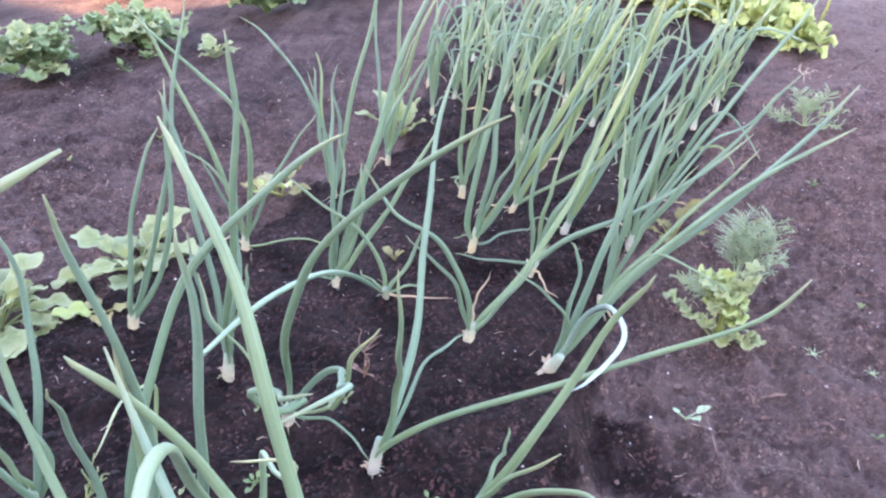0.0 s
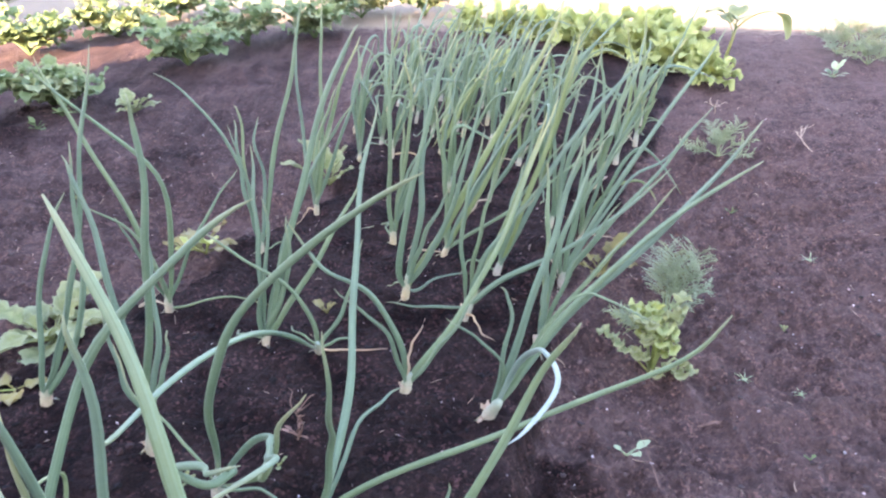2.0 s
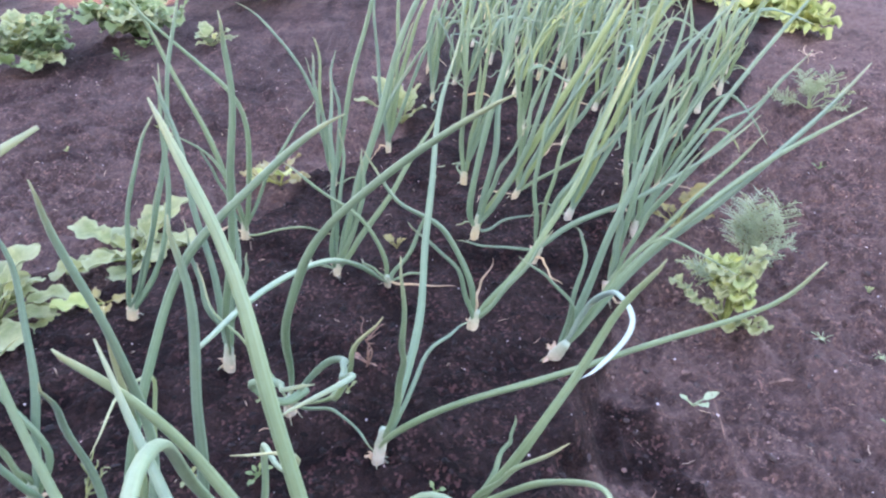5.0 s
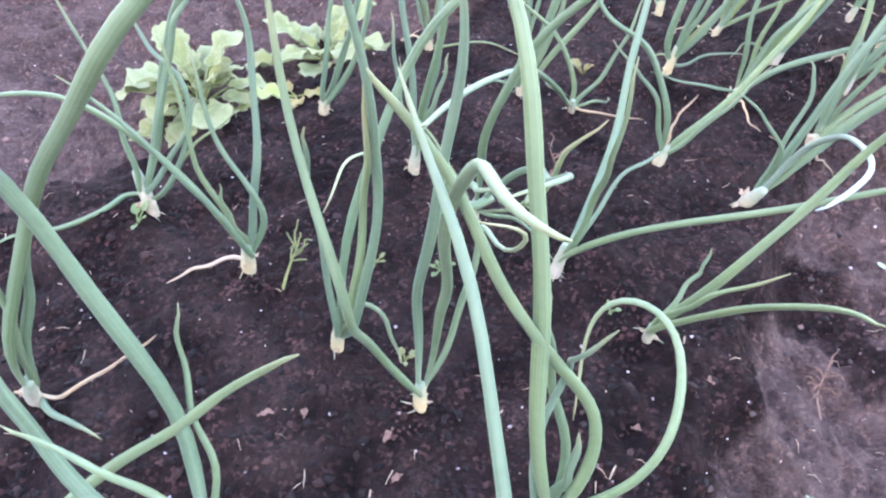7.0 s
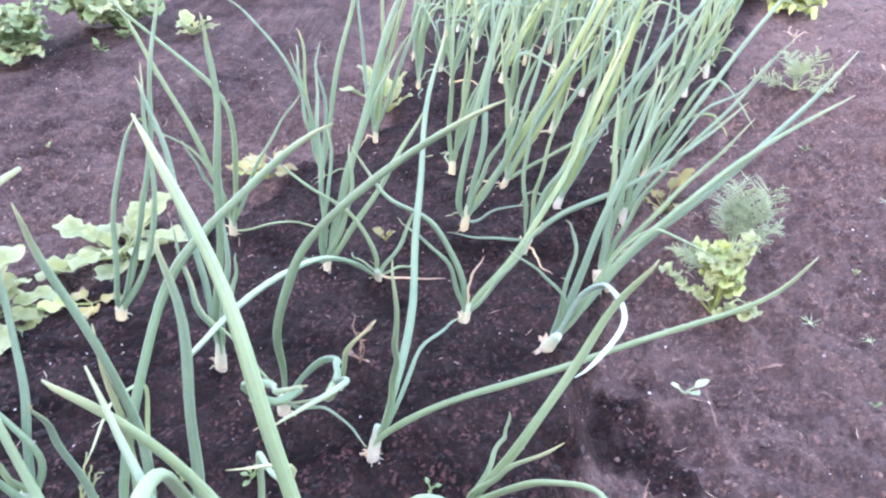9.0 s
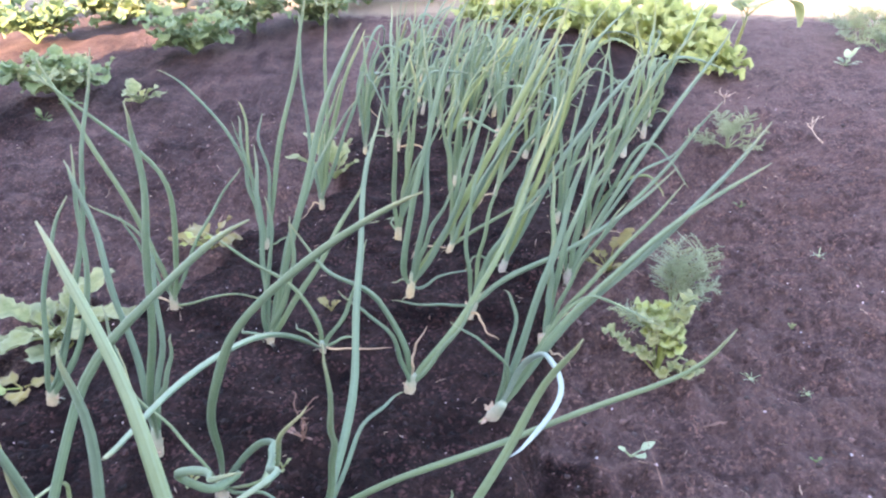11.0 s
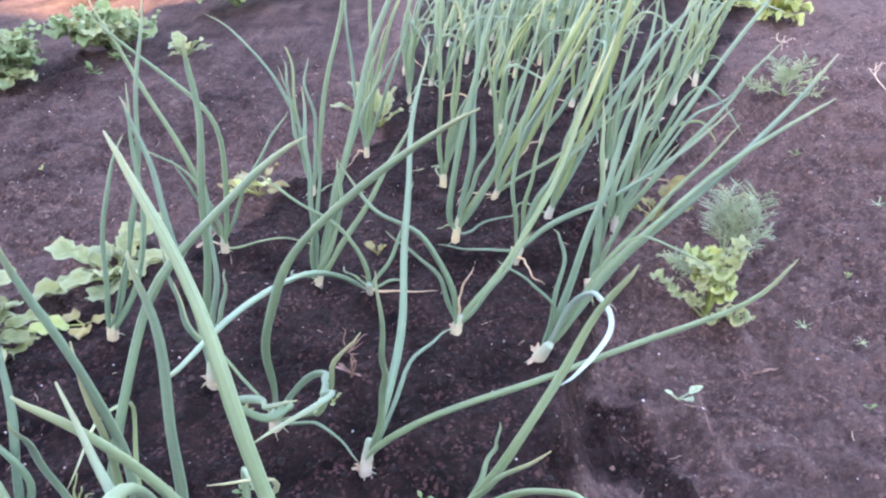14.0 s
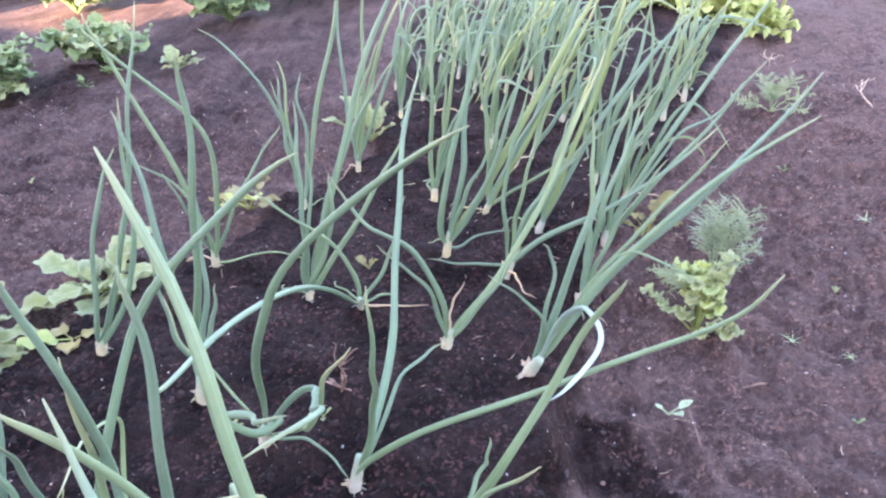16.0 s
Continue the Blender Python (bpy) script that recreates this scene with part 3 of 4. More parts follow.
onion(-0.581, 0.209, [
    (0.0105, ONION, (0.052, -0.024, 0.126), (0.137, -0.010, 0.265), (0.227, -0.047, 0.357), (0.303, -0.092, 0.426), (0.377, -0.098, 0.489), (0.455, -0.075, 0.526)),
    (0.0049, ONION_DRY, (0.020, 0.004, -0.005), (0.088, -0.001, 0.055), (0.147, -0.004, 0.105), (0.192, -0.006, 0.147)),
    (0.0098, ONION, (0.007, 0.003, 0.019), (0.064, -0.005, 0.134), (0.114, -0.010, 0.216), (0.151, -0.015, 0.290)),
    (0.0115, ONION, (0.016, -0.001, 0.036), (0.062, -0.014, 0.138), (0.094, -0.025, 0.228)),
    (0.0098, ONION, (-0.002, 0.004, -0.020), (0.013, -0.003, -0.078), (0.037, -0.014, -0.162), (0.091, -0.027, -0.247)),
], (0.42, -0.12, 0.90), 0.030, 0.0090)
onion(-0.534, 0.024, [
    (0.0090, ONION, (0.069, 0.044, 0.057), (0.142, 0.081, 0.114), (0.211, 0.094, 0.170), (0.271, 0.100, 0.231), (0.325, 0.086, 0.286)),
], (0.37, 0.54, 0.75), 0.035, 0.0130)
onion(-0.340, 0.100, [
    (0.0155, ONION, (-0.011, 0.049, 0.109), (-0.036, 0.063, 0.233), (-0.049, 0.053, 0.358), (-0.053, 0.008, 0.478), (-0.056, -0.037, 0.597)),
    (0.0062, ONION, (0.012, 0.033, 0.079), (-0.006, 0.060, 0.131), (-0.012, 0.080, 0.183), (-0.003, 0.089, 0.227)),
    (0.0074, ONION, (0.051, -0.040, 0.165), (0.035, -0.039, 0.213), (-0.003, -0.039, 0.235), (-0.035, -0.039, 0.259)),
    (0.0139, ONION, (0.018, -0.034, 0.090), (-0.026, -0.028, 0.143), (-0.047, -0.023, 0.208), (-0.048, -0.019, 0.260), (-0.036, -0.015, 0.319), (-0.023, -0.008, 0.400)),
], (0.21, -0.00, 0.98), 0.035, 0.0120)
onion(0.020, 0.412, [
    (0.0092, ONION, (0.005, -0.024, 0.058), (0.049, -0.028, 0.133), (0.089, -0.029, 0.218), (0.123, -0.037, 0.305), (0.139, -0.065, 0.360)),
    (0.0050, ONION, (0.030, 0.031, 0.052), (0.044, 0.038, 0.078), (0.048, 0.041, 0.106)),
    (0.0062, ONION_PALE, (-0.002, -0.025, 0.054), (0.022, -0.044, 0.109), (0.042, -0.070, 0.157), (0.073, -0.095, 0.209)),
    (0.0072, ONION, (-0.007, -0.035, 0.061), (0.029, -0.071, 0.119), (0.046, -0.104, 0.179), (0.064, -0.151, 0.229), (0.071, -0.197, 0.279), (0.064, -0.247, 0.321)),
], (0.06, -0.13, 0.99), 0.018, 0.0060)
onion(-0.088, 0.494, [
    (0.0072, ONION, (0.017, -0.009, 0.057), (0.078, -0.020, 0.100), (0.150, -0.034, 0.143), (0.226, -0.052, 0.186), (0.296, -0.076, 0.234), (0.361, -0.106, 0.289), (0.382, -0.122, 0.340)),
    (0.0098, ONION, (0.042, 0.093, 0.062), (0.060, 0.174, 0.133), (0.073, 0.245, 0.220), (0.087, 0.304, 0.311), (0.121, 0.350, 0.406)),
    (0.0074, ONION, (0.031, 0.002, 0.094), (0.041, -0.020, 0.170), (0.047, -0.059, 0.232), (0.051, -0.073, 0.330)),
    (0.0057, ONION, (0.023, 0.020, 0.037), (0.059, 0.063, 0.104), (0.092, 0.085, 0.123), (0.117, 0.099, 0.128)),
], (0.23, 0.17, 0.96), 0.030, 0.0080)
onion(-0.199, 0.564, [
    (0.0086, ONION, (0.012, -0.008, 0.075), (0.022, -0.032, 0.140), (0.038, -0.060, 0.205), (0.063, -0.085, 0.263), (0.097, -0.108, 0.321), (0.159, -0.132, 0.387), (0.208, -0.174, 0.432), (0.246, -0.223, 0.473)),
    (0.0080, ONION, (0.027, -0.013, 0.060), (0.064, -0.024, 0.102), (0.092, -0.057, 0.127), (0.088, -0.088, 0.153), (0.100, -0.127, 0.171), (0.103, -0.165, 0.194), (0.116, -0.191, 0.226), (0.119, -0.224, 0.248), (0.071, -0.275, 0.258)),
    (0.0068, ONION_PALE, (0.073, -0.028, 0.048), (0.077, -0.052, 0.099), (0.079, -0.109, 0.113), (0.103, -0.123, 0.169), (0.114, -0.145, 0.218), (0.145, -0.166, 0.265)),
    (0.0105, ONION, (0.028, 0.000, 0.042), (0.011, -0.031, 0.042), (-0.011, -0.041, 0.069), (-0.028, -0.051, 0.096), (0.019, -0.060, 0.103), (0.016, -0.083, 0.112), (0.059, -0.090, 0.125)),
    (0.0050, ONION, (0.024, -0.024, 0.030), (0.061, -0.040, 0.042), (0.092, -0.069, 0.040), (0.116, -0.104, 0.033)),
    (0.0045, ONION_PALE, (-0.017, 0.016, 0.045), (-0.051, 0.037, 0.087), (-0.088, 0.053, 0.130), (-0.100, 0.077, 0.178)),
], (0.24, -0.06, 0.97), 0.020, 0.0090)
onion(-0.469, 0.770, [
    (0.0074, ONION, (0.006, -0.002, 0.030), (0.030, -0.000, 0.142), (0.070, 0.001, 0.253), (0.108, 0.002, 0.313)),
    (0.0082, ONION, (0.013, 0.000, 0.029), (0.079, 0.008, 0.172), (0.116, 0.014, 0.294), (0.143, 0.019, 0.390), (0.173, 0.025, 0.483)),
    (0.0082, ONION, (0.024, -0.002, 0.035), (0.089, -0.000, 0.139), (0.109, 0.002, 0.259), (0.130, 0.003, 0.377)),
    (0.0066, ONION, (0.008, -0.002, 0.025), (0.051, -0.001, 0.112), (0.092, 0.001, 0.219)),
], (0.32, 0.01, 0.95), 0.020, 0.0090)
onion(-0.298, 0.656, [
    (0.0074, ONION, (0.009, -0.001, 0.058), (-0.008, -0.001, 0.112), (-0.010, 0.000, 0.164), (-0.010, 0.001, 0.236)),
    (0.0082, ONION, (0.026, -0.032, 0.117), (0.064, -0.065, 0.245), (0.096, -0.096, 0.368), (0.114, -0.117, 0.451), (0.117, -0.129, 0.500)),
    (0.0082, ONION, (0.007, 0.006, 0.088), (0.002, 0.016, 0.200), (-0.003, 0.024, 0.294), (-0.009, 0.030, 0.367), (-0.017, 0.033, 0.401)),
    (0.0074, ONION, (0.017, 0.005, 0.089), (0.041, 0.011, 0.166), (0.048, 0.018, 0.255), (0.055, 0.022, 0.310)),
    (0.0074, ONION, (0.019, -0.001, 0.084), (0.043, -0.000, 0.132), (0.057, 0.000, 0.188)),
], (0.17, -0.04, 0.98), 0.030, 0.0090)
onion(-0.355, 1.012, [
    (0.0080, ONION, (0.011, -0.007, 0.042), (0.045, -0.019, 0.173), (0.044, -0.026, 0.268), (-0.004, -0.034, 0.330), (-0.057, -0.041, 0.389), (-0.090, -0.046, 0.442)),
    (0.0090, ONION, (0.004, -0.002, 0.044), (-0.018, 0.000, 0.170), (-0.047, 0.002, 0.269), (-0.084, 0.003, 0.379), (-0.101, 0.004, 0.446)),
    (0.0060, ONION, (0.016, 0.003, 0.041), (0.060, 0.015, 0.124), (0.109, 0.024, 0.193), (0.152, 0.031, 0.243)),
    (0.0060, ONION, (0.007, -0.008, 0.042), (-0.011, -0.019, 0.157), (-0.082, -0.029, 0.226)),
    (0.0050, ONION_PALE, (0.016, -0.002, 0.004), (0.073, -0.002, 0.022), (0.130, -0.002, 0.018), (0.175, -0.002, -0.008)),
], (0.14, -0.05, 0.99), 0.025, 0.0080, extra=1)
onion(-0.177, 0.889, [
    (0.0080, ONION, (-0.003, -0.002, 0.022), (0.005, -0.001, 0.094), (0.033, 0.000, 0.181), (0.031, 0.001, 0.255)),
    (0.0100, ONION, (0.012, 0.000, 0.029), (0.045, 0.008, 0.136), (0.086, 0.016, 0.253), (0.127, 0.025, 0.367), (0.164, 0.031, 0.444), (0.192, 0.035, 0.484)),
    (0.0090, ONION, (0.018, -0.002, 0.030), (0.082, -0.001, 0.117), (0.140, 0.001, 0.208), (0.179, 0.002, 0.269)),
    (0.0090, ONION, (0.009, -0.002, 0.031), (0.053, -0.000, 0.120), (0.062, 0.001, 0.220)),
], (0.25, 0.02, 0.97), 0.020, 0.0070, extra=2)
onion(-0.091, 0.856, [
    (0.0090, ONION, (-0.019, -0.059, 0.066), (-0.032, -0.124, 0.122), (-0.048, -0.194, 0.173), (-0.063, -0.268, 0.213), (-0.110, -0.366, 0.230), (-0.125, -0.457, 0.251), (-0.100, -0.517, 0.298)),
    (0.0080, ONION, (0.000, -0.002, 0.023), (-0.005, -0.001, 0.086), (-0.046, -0.000, 0.140), (-0.095, 0.000, 0.183), (-0.143, 0.001, 0.228)),
    (0.0070, ONION, (0.008, 0.000, 0.020), (0.044, 0.007, 0.066), (0.067, 0.013, 0.120), (0.086, 0.020, 0.184)),
    (0.0040, ONION_DRY, (0.015, -0.002, -0.007), (0.048, -0.003, -0.032), (0.110, -0.003, -0.059)),
], (0.06, -0.43, 0.90), 0.018, 0.0060)
onion(0.038, 0.742, [
    (0.0082, ONION, (0.003, -0.002, 0.046), (-0.005, -0.001, 0.109), (-0.033, 0.000, 0.168), (-0.068, 0.000, 0.200), (-0.105, 0.001, 0.224), (-0.134, 0.002, 0.291)),
    (0.0066, ONION, (-0.004, -0.002, 0.046), (-0.018, -0.001, 0.111), (-0.050, -0.000, 0.144), (-0.084, 0.000, 0.186)),
    (0.0098, ONION_LIME, (0.017, 0.011, 0.030), (0.069, 0.040, 0.068), (0.127, 0.078, 0.132), (0.168, 0.108, 0.190), (0.214, 0.150, 0.269), (0.272, 0.202, 0.373)),
    (0.0041, ONION_DRY, (0.008, -0.002, 0.051), (0.012, -0.001, 0.079), (0.032, -0.001, 0.117)),
    (0.0066, ONION, (0.023, 0.002, 0.033), (0.074, 0.011, 0.092), (0.117, 0.020, 0.153)),
], (0.24, 0.11, 0.96), 0.020, 0.0090)
onion(0.146, 0.672, [
    (0.0078, ONION_WHITE, (0.026, -0.012, 0.063), (0.040, -0.032, 0.122), (0.049, -0.068, 0.157), (0.051, -0.105, 0.183), (0.045, -0.150, 0.204), (0.033, -0.219, 0.223), (0.003, -0.270, 0.233), (-0.038, -0.314, 0.247)),
    (0.0098, ONION, (0.023, 0.000, 0.048), (0.055, 0.008, 0.159), (0.084, 0.013, 0.245), (0.106, 0.019, 0.325), (0.124, 0.023, 0.393)),
    (0.0057, ONION, (0.014, -0.004, 0.043), (0.022, -0.006, 0.109), (0.034, -0.007, 0.163), (0.029, -0.008, 0.202), (0.017, -0.009, 0.217)),
    (0.0090, ONION, (0.032, 0.000, 0.047), (0.085, 0.005, 0.126), (0.152, 0.011, 0.203), (0.215, 0.014, 0.255), (0.284, 0.019, 0.306), (0.358, 0.023, 0.345)),
    (0.0090, ONION, (0.033, 0.001, 0.051), (0.109, 0.010, 0.147), (0.182, 0.017, 0.213), (0.254, 0.023, 0.276), (0.311, 0.029, 0.338), (0.354, 0.033, 0.395)),
    (0.0049, ONION, (0.027, -0.009, 0.084), (-0.009, -0.014, 0.142), (-0.053, -0.020, 0.185)),
    (0.0041, ONION, (0.053, -0.007, 0.107), (0.101, -0.011, 0.182), (0.129, -0.012, 0.203), (0.174, -0.016, 0.174), (0.237, -0.020, 0.139)),
], (0.33, -0.34, 0.88), 0.028, 0.0100)
onion(0.265, 0.866, [
    (0.0080, ONION, (0.021, -0.002, 0.030), (0.083, -0.001, 0.116), (0.151, 0.000, 0.189), (0.216, 0.001, 0.269)),
    (0.0050, ONION_PALE, (0.011, -0.002, 0.026), (0.025, -0.002, 0.041), (0.048, -0.002, 0.055)),
], (0.63, 0.00, 0.77), 0.020, 0.0070, extra=4)
onion(0.058, 1.004, [
    (0.0100, ONION, (-0.006, -0.002, 0.044), (-0.004, -0.001, 0.105), (0.022, 0.001, 0.199), (0.047, 0.002, 0.304), (0.080, 0.003, 0.401), (0.112, 0.004, 0.476)),
    (0.0100, ONION, (0.009, 0.000, 0.048), (0.036, 0.006, 0.142), (0.041, 0.011, 0.223), (0.056, 0.017, 0.336), (0.050, 0.024, 0.459)),
    (0.0120, ONION_LIME, (0.019, 0.001, 0.046), (0.081, 0.008, 0.137), (0.142, 0.016, 0.238), (0.196, 0.022, 0.334), (0.248, 0.029, 0.412), (0.282, 0.035, 0.496)),
    (0.0050, ONION, (0.023, -0.002, 0.018), (0.067, -0.002, 0.043), (0.120, -0.002, 0.043)),
    (0.0090, ONION, (0.016, -0.002, 0.042), (0.058, -0.001, 0.100), (0.091, 0.000, 0.172), (0.127, 0.002, 0.289), (0.160, 0.004, 0.431)),
], (0.19, 0.03, 0.98), 0.030, 0.0080, extra=1)
onion(0.382, 1.115, [
    (0.0080, ONION, (-0.005, -0.002, 0.046), (-0.011, -0.001, 0.140), (-0.012, 0.000, 0.223), (-0.003, 0.001, 0.321), (0.023, 0.003, 0.431)),
    (0.0100, ONION, (0.011, -0.000, 0.039), (0.060, 0.009, 0.129), (0.124, 0.018, 0.227), (0.185, 0.028, 0.322), (0.254, 0.037, 0.410), (0.301, 0.044, 0.487)),
    (0.0080, ONION, (0.017, -0.003, 0.030), (0.092, -0.001, 0.131), (0.165, -0.000, 0.208), (0.227, 0.001, 0.293), (0.276, 0.002, 0.354)),
    (0.0090, ONION, (0.007, -0.002, 0.051), (0.019, -0.001, 0.112), (0.032, 0.000, 0.219), (0.032, 0.001, 0.319)),
    (0.0060, ONION, (0.016, -0.002, 0.043), (0.079, -0.001, 0.150), (0.128, 0.000, 0.232), (0.189, 0.000, 0.246), (0.235, 0.001, 0.314)),
], (0.15, 0.02, 0.99), 0.022, 0.0090, extra=1)
onion(-0.220, 1.227, [
    (0.0070, ONION, (0.000, -0.002, 0.036), (-0.000, 0.000, 0.158), (-0.023, 0.001, 0.220), (-0.056, 0.002, 0.291), (-0.092, 0.003, 0.342), (-0.135, 0.003, 0.373)),
    (0.0070, ONION, (0.008, -0.002, 0.035), (0.032, 0.000, 0.156), (0.019, 0.001, 0.237), (0.036, 0.002, 0.282)),
    (0.0060, ONION, (0.002, -0.002, 0.036), (-0.006, 0.000, 0.182), (-0.023, 0.002, 0.270)),
    (0.0090, ONION, (0.015, 0.000, 0.047), (0.046, 0.008, 0.186), (0.096, 0.015, 0.325), (0.123, 0.021, 0.415), (0.139, 0.025, 0.491)),
    (0.0060, ONION_PALE, (0.001, -0.001, 0.061), (-0.004, 0.000, 0.193), (0.004, 0.002, 0.286), (-0.005, 0.002, 0.306)),
], (0.15, 0.02, 0.99), 0.022, 0.0070, extra=1)
onion(-0.115, 1.411, [
    (0.0080, ONION, (-0.001, -0.002, 0.047), (-0.008, -0.000, 0.148), (-0.007, 0.002, 0.298), (0.003, 0.004, 0.433)),
    (0.0110, ONION_LIME, (0.008, -0.002, 0.046), (0.038, 0.000, 0.171), (0.081, 0.002, 0.292), (0.134, 0.003, 0.393)),
    (0.0080, ONION, (0.005, 0.000, 0.046), (0.036, 0.010, 0.207), (0.048, 0.019, 0.373), (0.067, 0.024, 0.482)),
    (0.0080, ONION, (0.011, -0.002, 0.046), (0.069, 0.000, 0.169), (0.116, 0.002, 0.284), (0.130, 0.002, 0.313)),
], (0.10, 0.01, 0.99), 0.025, 0.0070, extra=2)
onion(0.051, 1.249, [
    (0.0090, ONION, (-0.003, -0.002, 0.053), (0.003, -0.000, 0.164), (0.016, 0.002, 0.334), (0.030, 0.004, 0.467)),
    (0.0080, ONION, (0.009, -0.002, 0.051), (0.056, -0.000, 0.160), (0.091, 0.002, 0.296), (0.128, 0.004, 0.422)),
    (0.0080, ONION_LIME, (0.009, -0.002, 0.051), (0.030, -0.000, 0.162), (0.058, 0.002, 0.298), (0.046, 0.003, 0.385)),
], (0.08, 0.00, 1.00), 0.030, 0.0080, extra=3)
onion(0.150, 1.174, [
    (0.0110, ONION, (0.012, -0.001, 0.033), (0.078, 0.007, 0.142), (0.118, 0.011, 0.229), (0.161, 0.018, 0.344), (0.202, 0.024, 0.451)),
    (0.0070, ONION, (0.015, -0.002, 0.020), (0.099, -0.001, 0.067), (0.201, -0.000, 0.127), (0.300, 0.001, 0.203), (0.392, 0.002, 0.313)),
    (0.0090, ONION_LIME, (0.018, -0.002, 0.033), (0.094, 0.000, 0.166), (0.164, 0.002, 0.306), (0.223, 0.004, 0.424)),
], (0.44, 0.01, 0.90), 0.022, 0.0070, extra=3)
onion(0.243, 1.093, [
    (0.0100, ONION_LIME, (0.013, -0.002, 0.036), (0.055, -0.000, 0.150), (0.099, 0.001, 0.266), (0.130, 0.003, 0.384), (0.145, 0.004, 0.458)),
    (0.0100, ONION, (0.015, -0.001, 0.035), (0.078, 0.007, 0.157), (0.139, 0.012, 0.260), (0.218, 0.019, 0.346), (0.285, 0.024, 0.419)),
    (0.0090, ONION, (0.011, -0.002, 0.037), (0.039, -0.000, 0.140), (0.064, 0.001, 0.249), (0.066, 0.003, 0.360)),
], (0.34, 0.01, 0.94), 0.022, 0.0080, extra=3)
onion(0.154, 0.936, [
    (0.0090, ONION, (0.020, -0.002, 0.041), (0.079, -0.001, 0.079), (0.175, -0.001, 0.118), (0.269, 0.000, 0.177), (0.347, 0.001, 0.251)),
    (0.0060, ONION, (-0.012, -0.002, 0.028), (-0.068, -0.002, 0.034), (-0.129, -0.002, 0.050)),
    (0.0090, ONION_LIME, (0.016, 0.000, 0.046), (0.051, 0.006, 0.121), (0.099, 0.014, 0.226), (0.143, 0.023, 0.352)),
], (0.39, 0.03, 0.92), 0.030, 0.0090, extra=3)
onion(0.399, 1.272, [
    (0.0080, ONION, (0.005, -0.002, 0.040), (0.008, -0.000, 0.137), (-0.002, 0.001, 0.236), (0.011, 0.003, 0.339)),
    (0.0080, ONION, (0.012, -0.002, 0.039), (0.063, -0.000, 0.147), (0.116, 0.001, 0.252), (0.154, 0.003, 0.364)),
    (0.0090, ONION, (0.012, 0.000, 0.039), (0.039, 0.008, 0.158), (0.084, 0.016, 0.274), (0.101, 0.023, 0.385)),
], (0.24, 0.02, 0.97), 0.022, 0.0070, extra=3)


# ---- onions of the crowded far part of the bed ----
CROWD = random.Random(4)
FAR_FEET = [(-0.01, 1.74), (0.21, 1.54), (0.29, 1.42), (0.22, 1.80), (0.30, 2.03), (0.43, 2.30), (0.57, 1.47), (0.69, 1.66), (0.88, 1.97),
            (0.80, 1.80), (0.43, 1.48), (0.68, 2.21), (0.08, 1.77), (0.47, 1.28), (0.18, 2.13), (0.42, 1.68), (0.55, 1.85), (0.38, 1.86), (-0.02, 2.05)]
for x, y in FAR_FEET:
    random_onion(x, y, 0.35, 6, CROWD, (0.09, 0.02))
for k, y in enumerate(np.arange(1.95, 2.75, 0.15)):
    for x in np.arange(bed_left(y) + 0.12 + 0.06 * (k % 2), min(bed_right(y) - 0.03, 0.62 - 0.1 * (y - 2)), 0.14):
        if min(math.hypot(x - a, y - b) for a, b in FAR_FEET) > 0.08:
            random_onion(x + CROWD.uniform(-0.04, 0.04), y + CROWD.uniform(-0.05, 0.05), 0.31, 6, CROWD, (0.09, 0.02))


# ---- broad-leaved plants ----
def joined(pieces):
    verts, faces, along = [], [], []
    for v, f, a in pieces:
        k = len(verts)
        verts += list(v)
        faces += [tuple(i + k for i in q) for q in f]
        along += list(a)
    return verts, faces, along


def rosette(name, x, y, label, category, mat, count, length, width, seed, rise=(20, 65), droop=(20, 70), lobes=0.15, stalk=0.4,
            ripple=0.15, teeth=4, group="", sink=0.0, tint=None, shape=0.75, nu=14, power=0.7):
    """A low plant whose leaves spring from one foot."""
    rng = random.Random(seed)
    p = empty(name, x, y, on_ground(x, y) - sink, label, category, group)
    for k in range(count):
        s = rng.uniform(0.55, 1.1)
        g = blade((0, 0, 0.002), 360 * (k * 0.382 + rng.uniform(-0.06, 0.06)), rng.uniform(*rise), rng.uniform(*droop), length * s,
                  width * s * rng.uniform(0.8, 1.15), stalk, lobes * rng.uniform(0.6, 1.3), teeth, ripple, 0.25, rng.uniform(0, 6), nu, 6, shape, power)
        mesh_part("leaf", *g, tint if tint and rng.random() < 0.3 else mat, p)
    return p


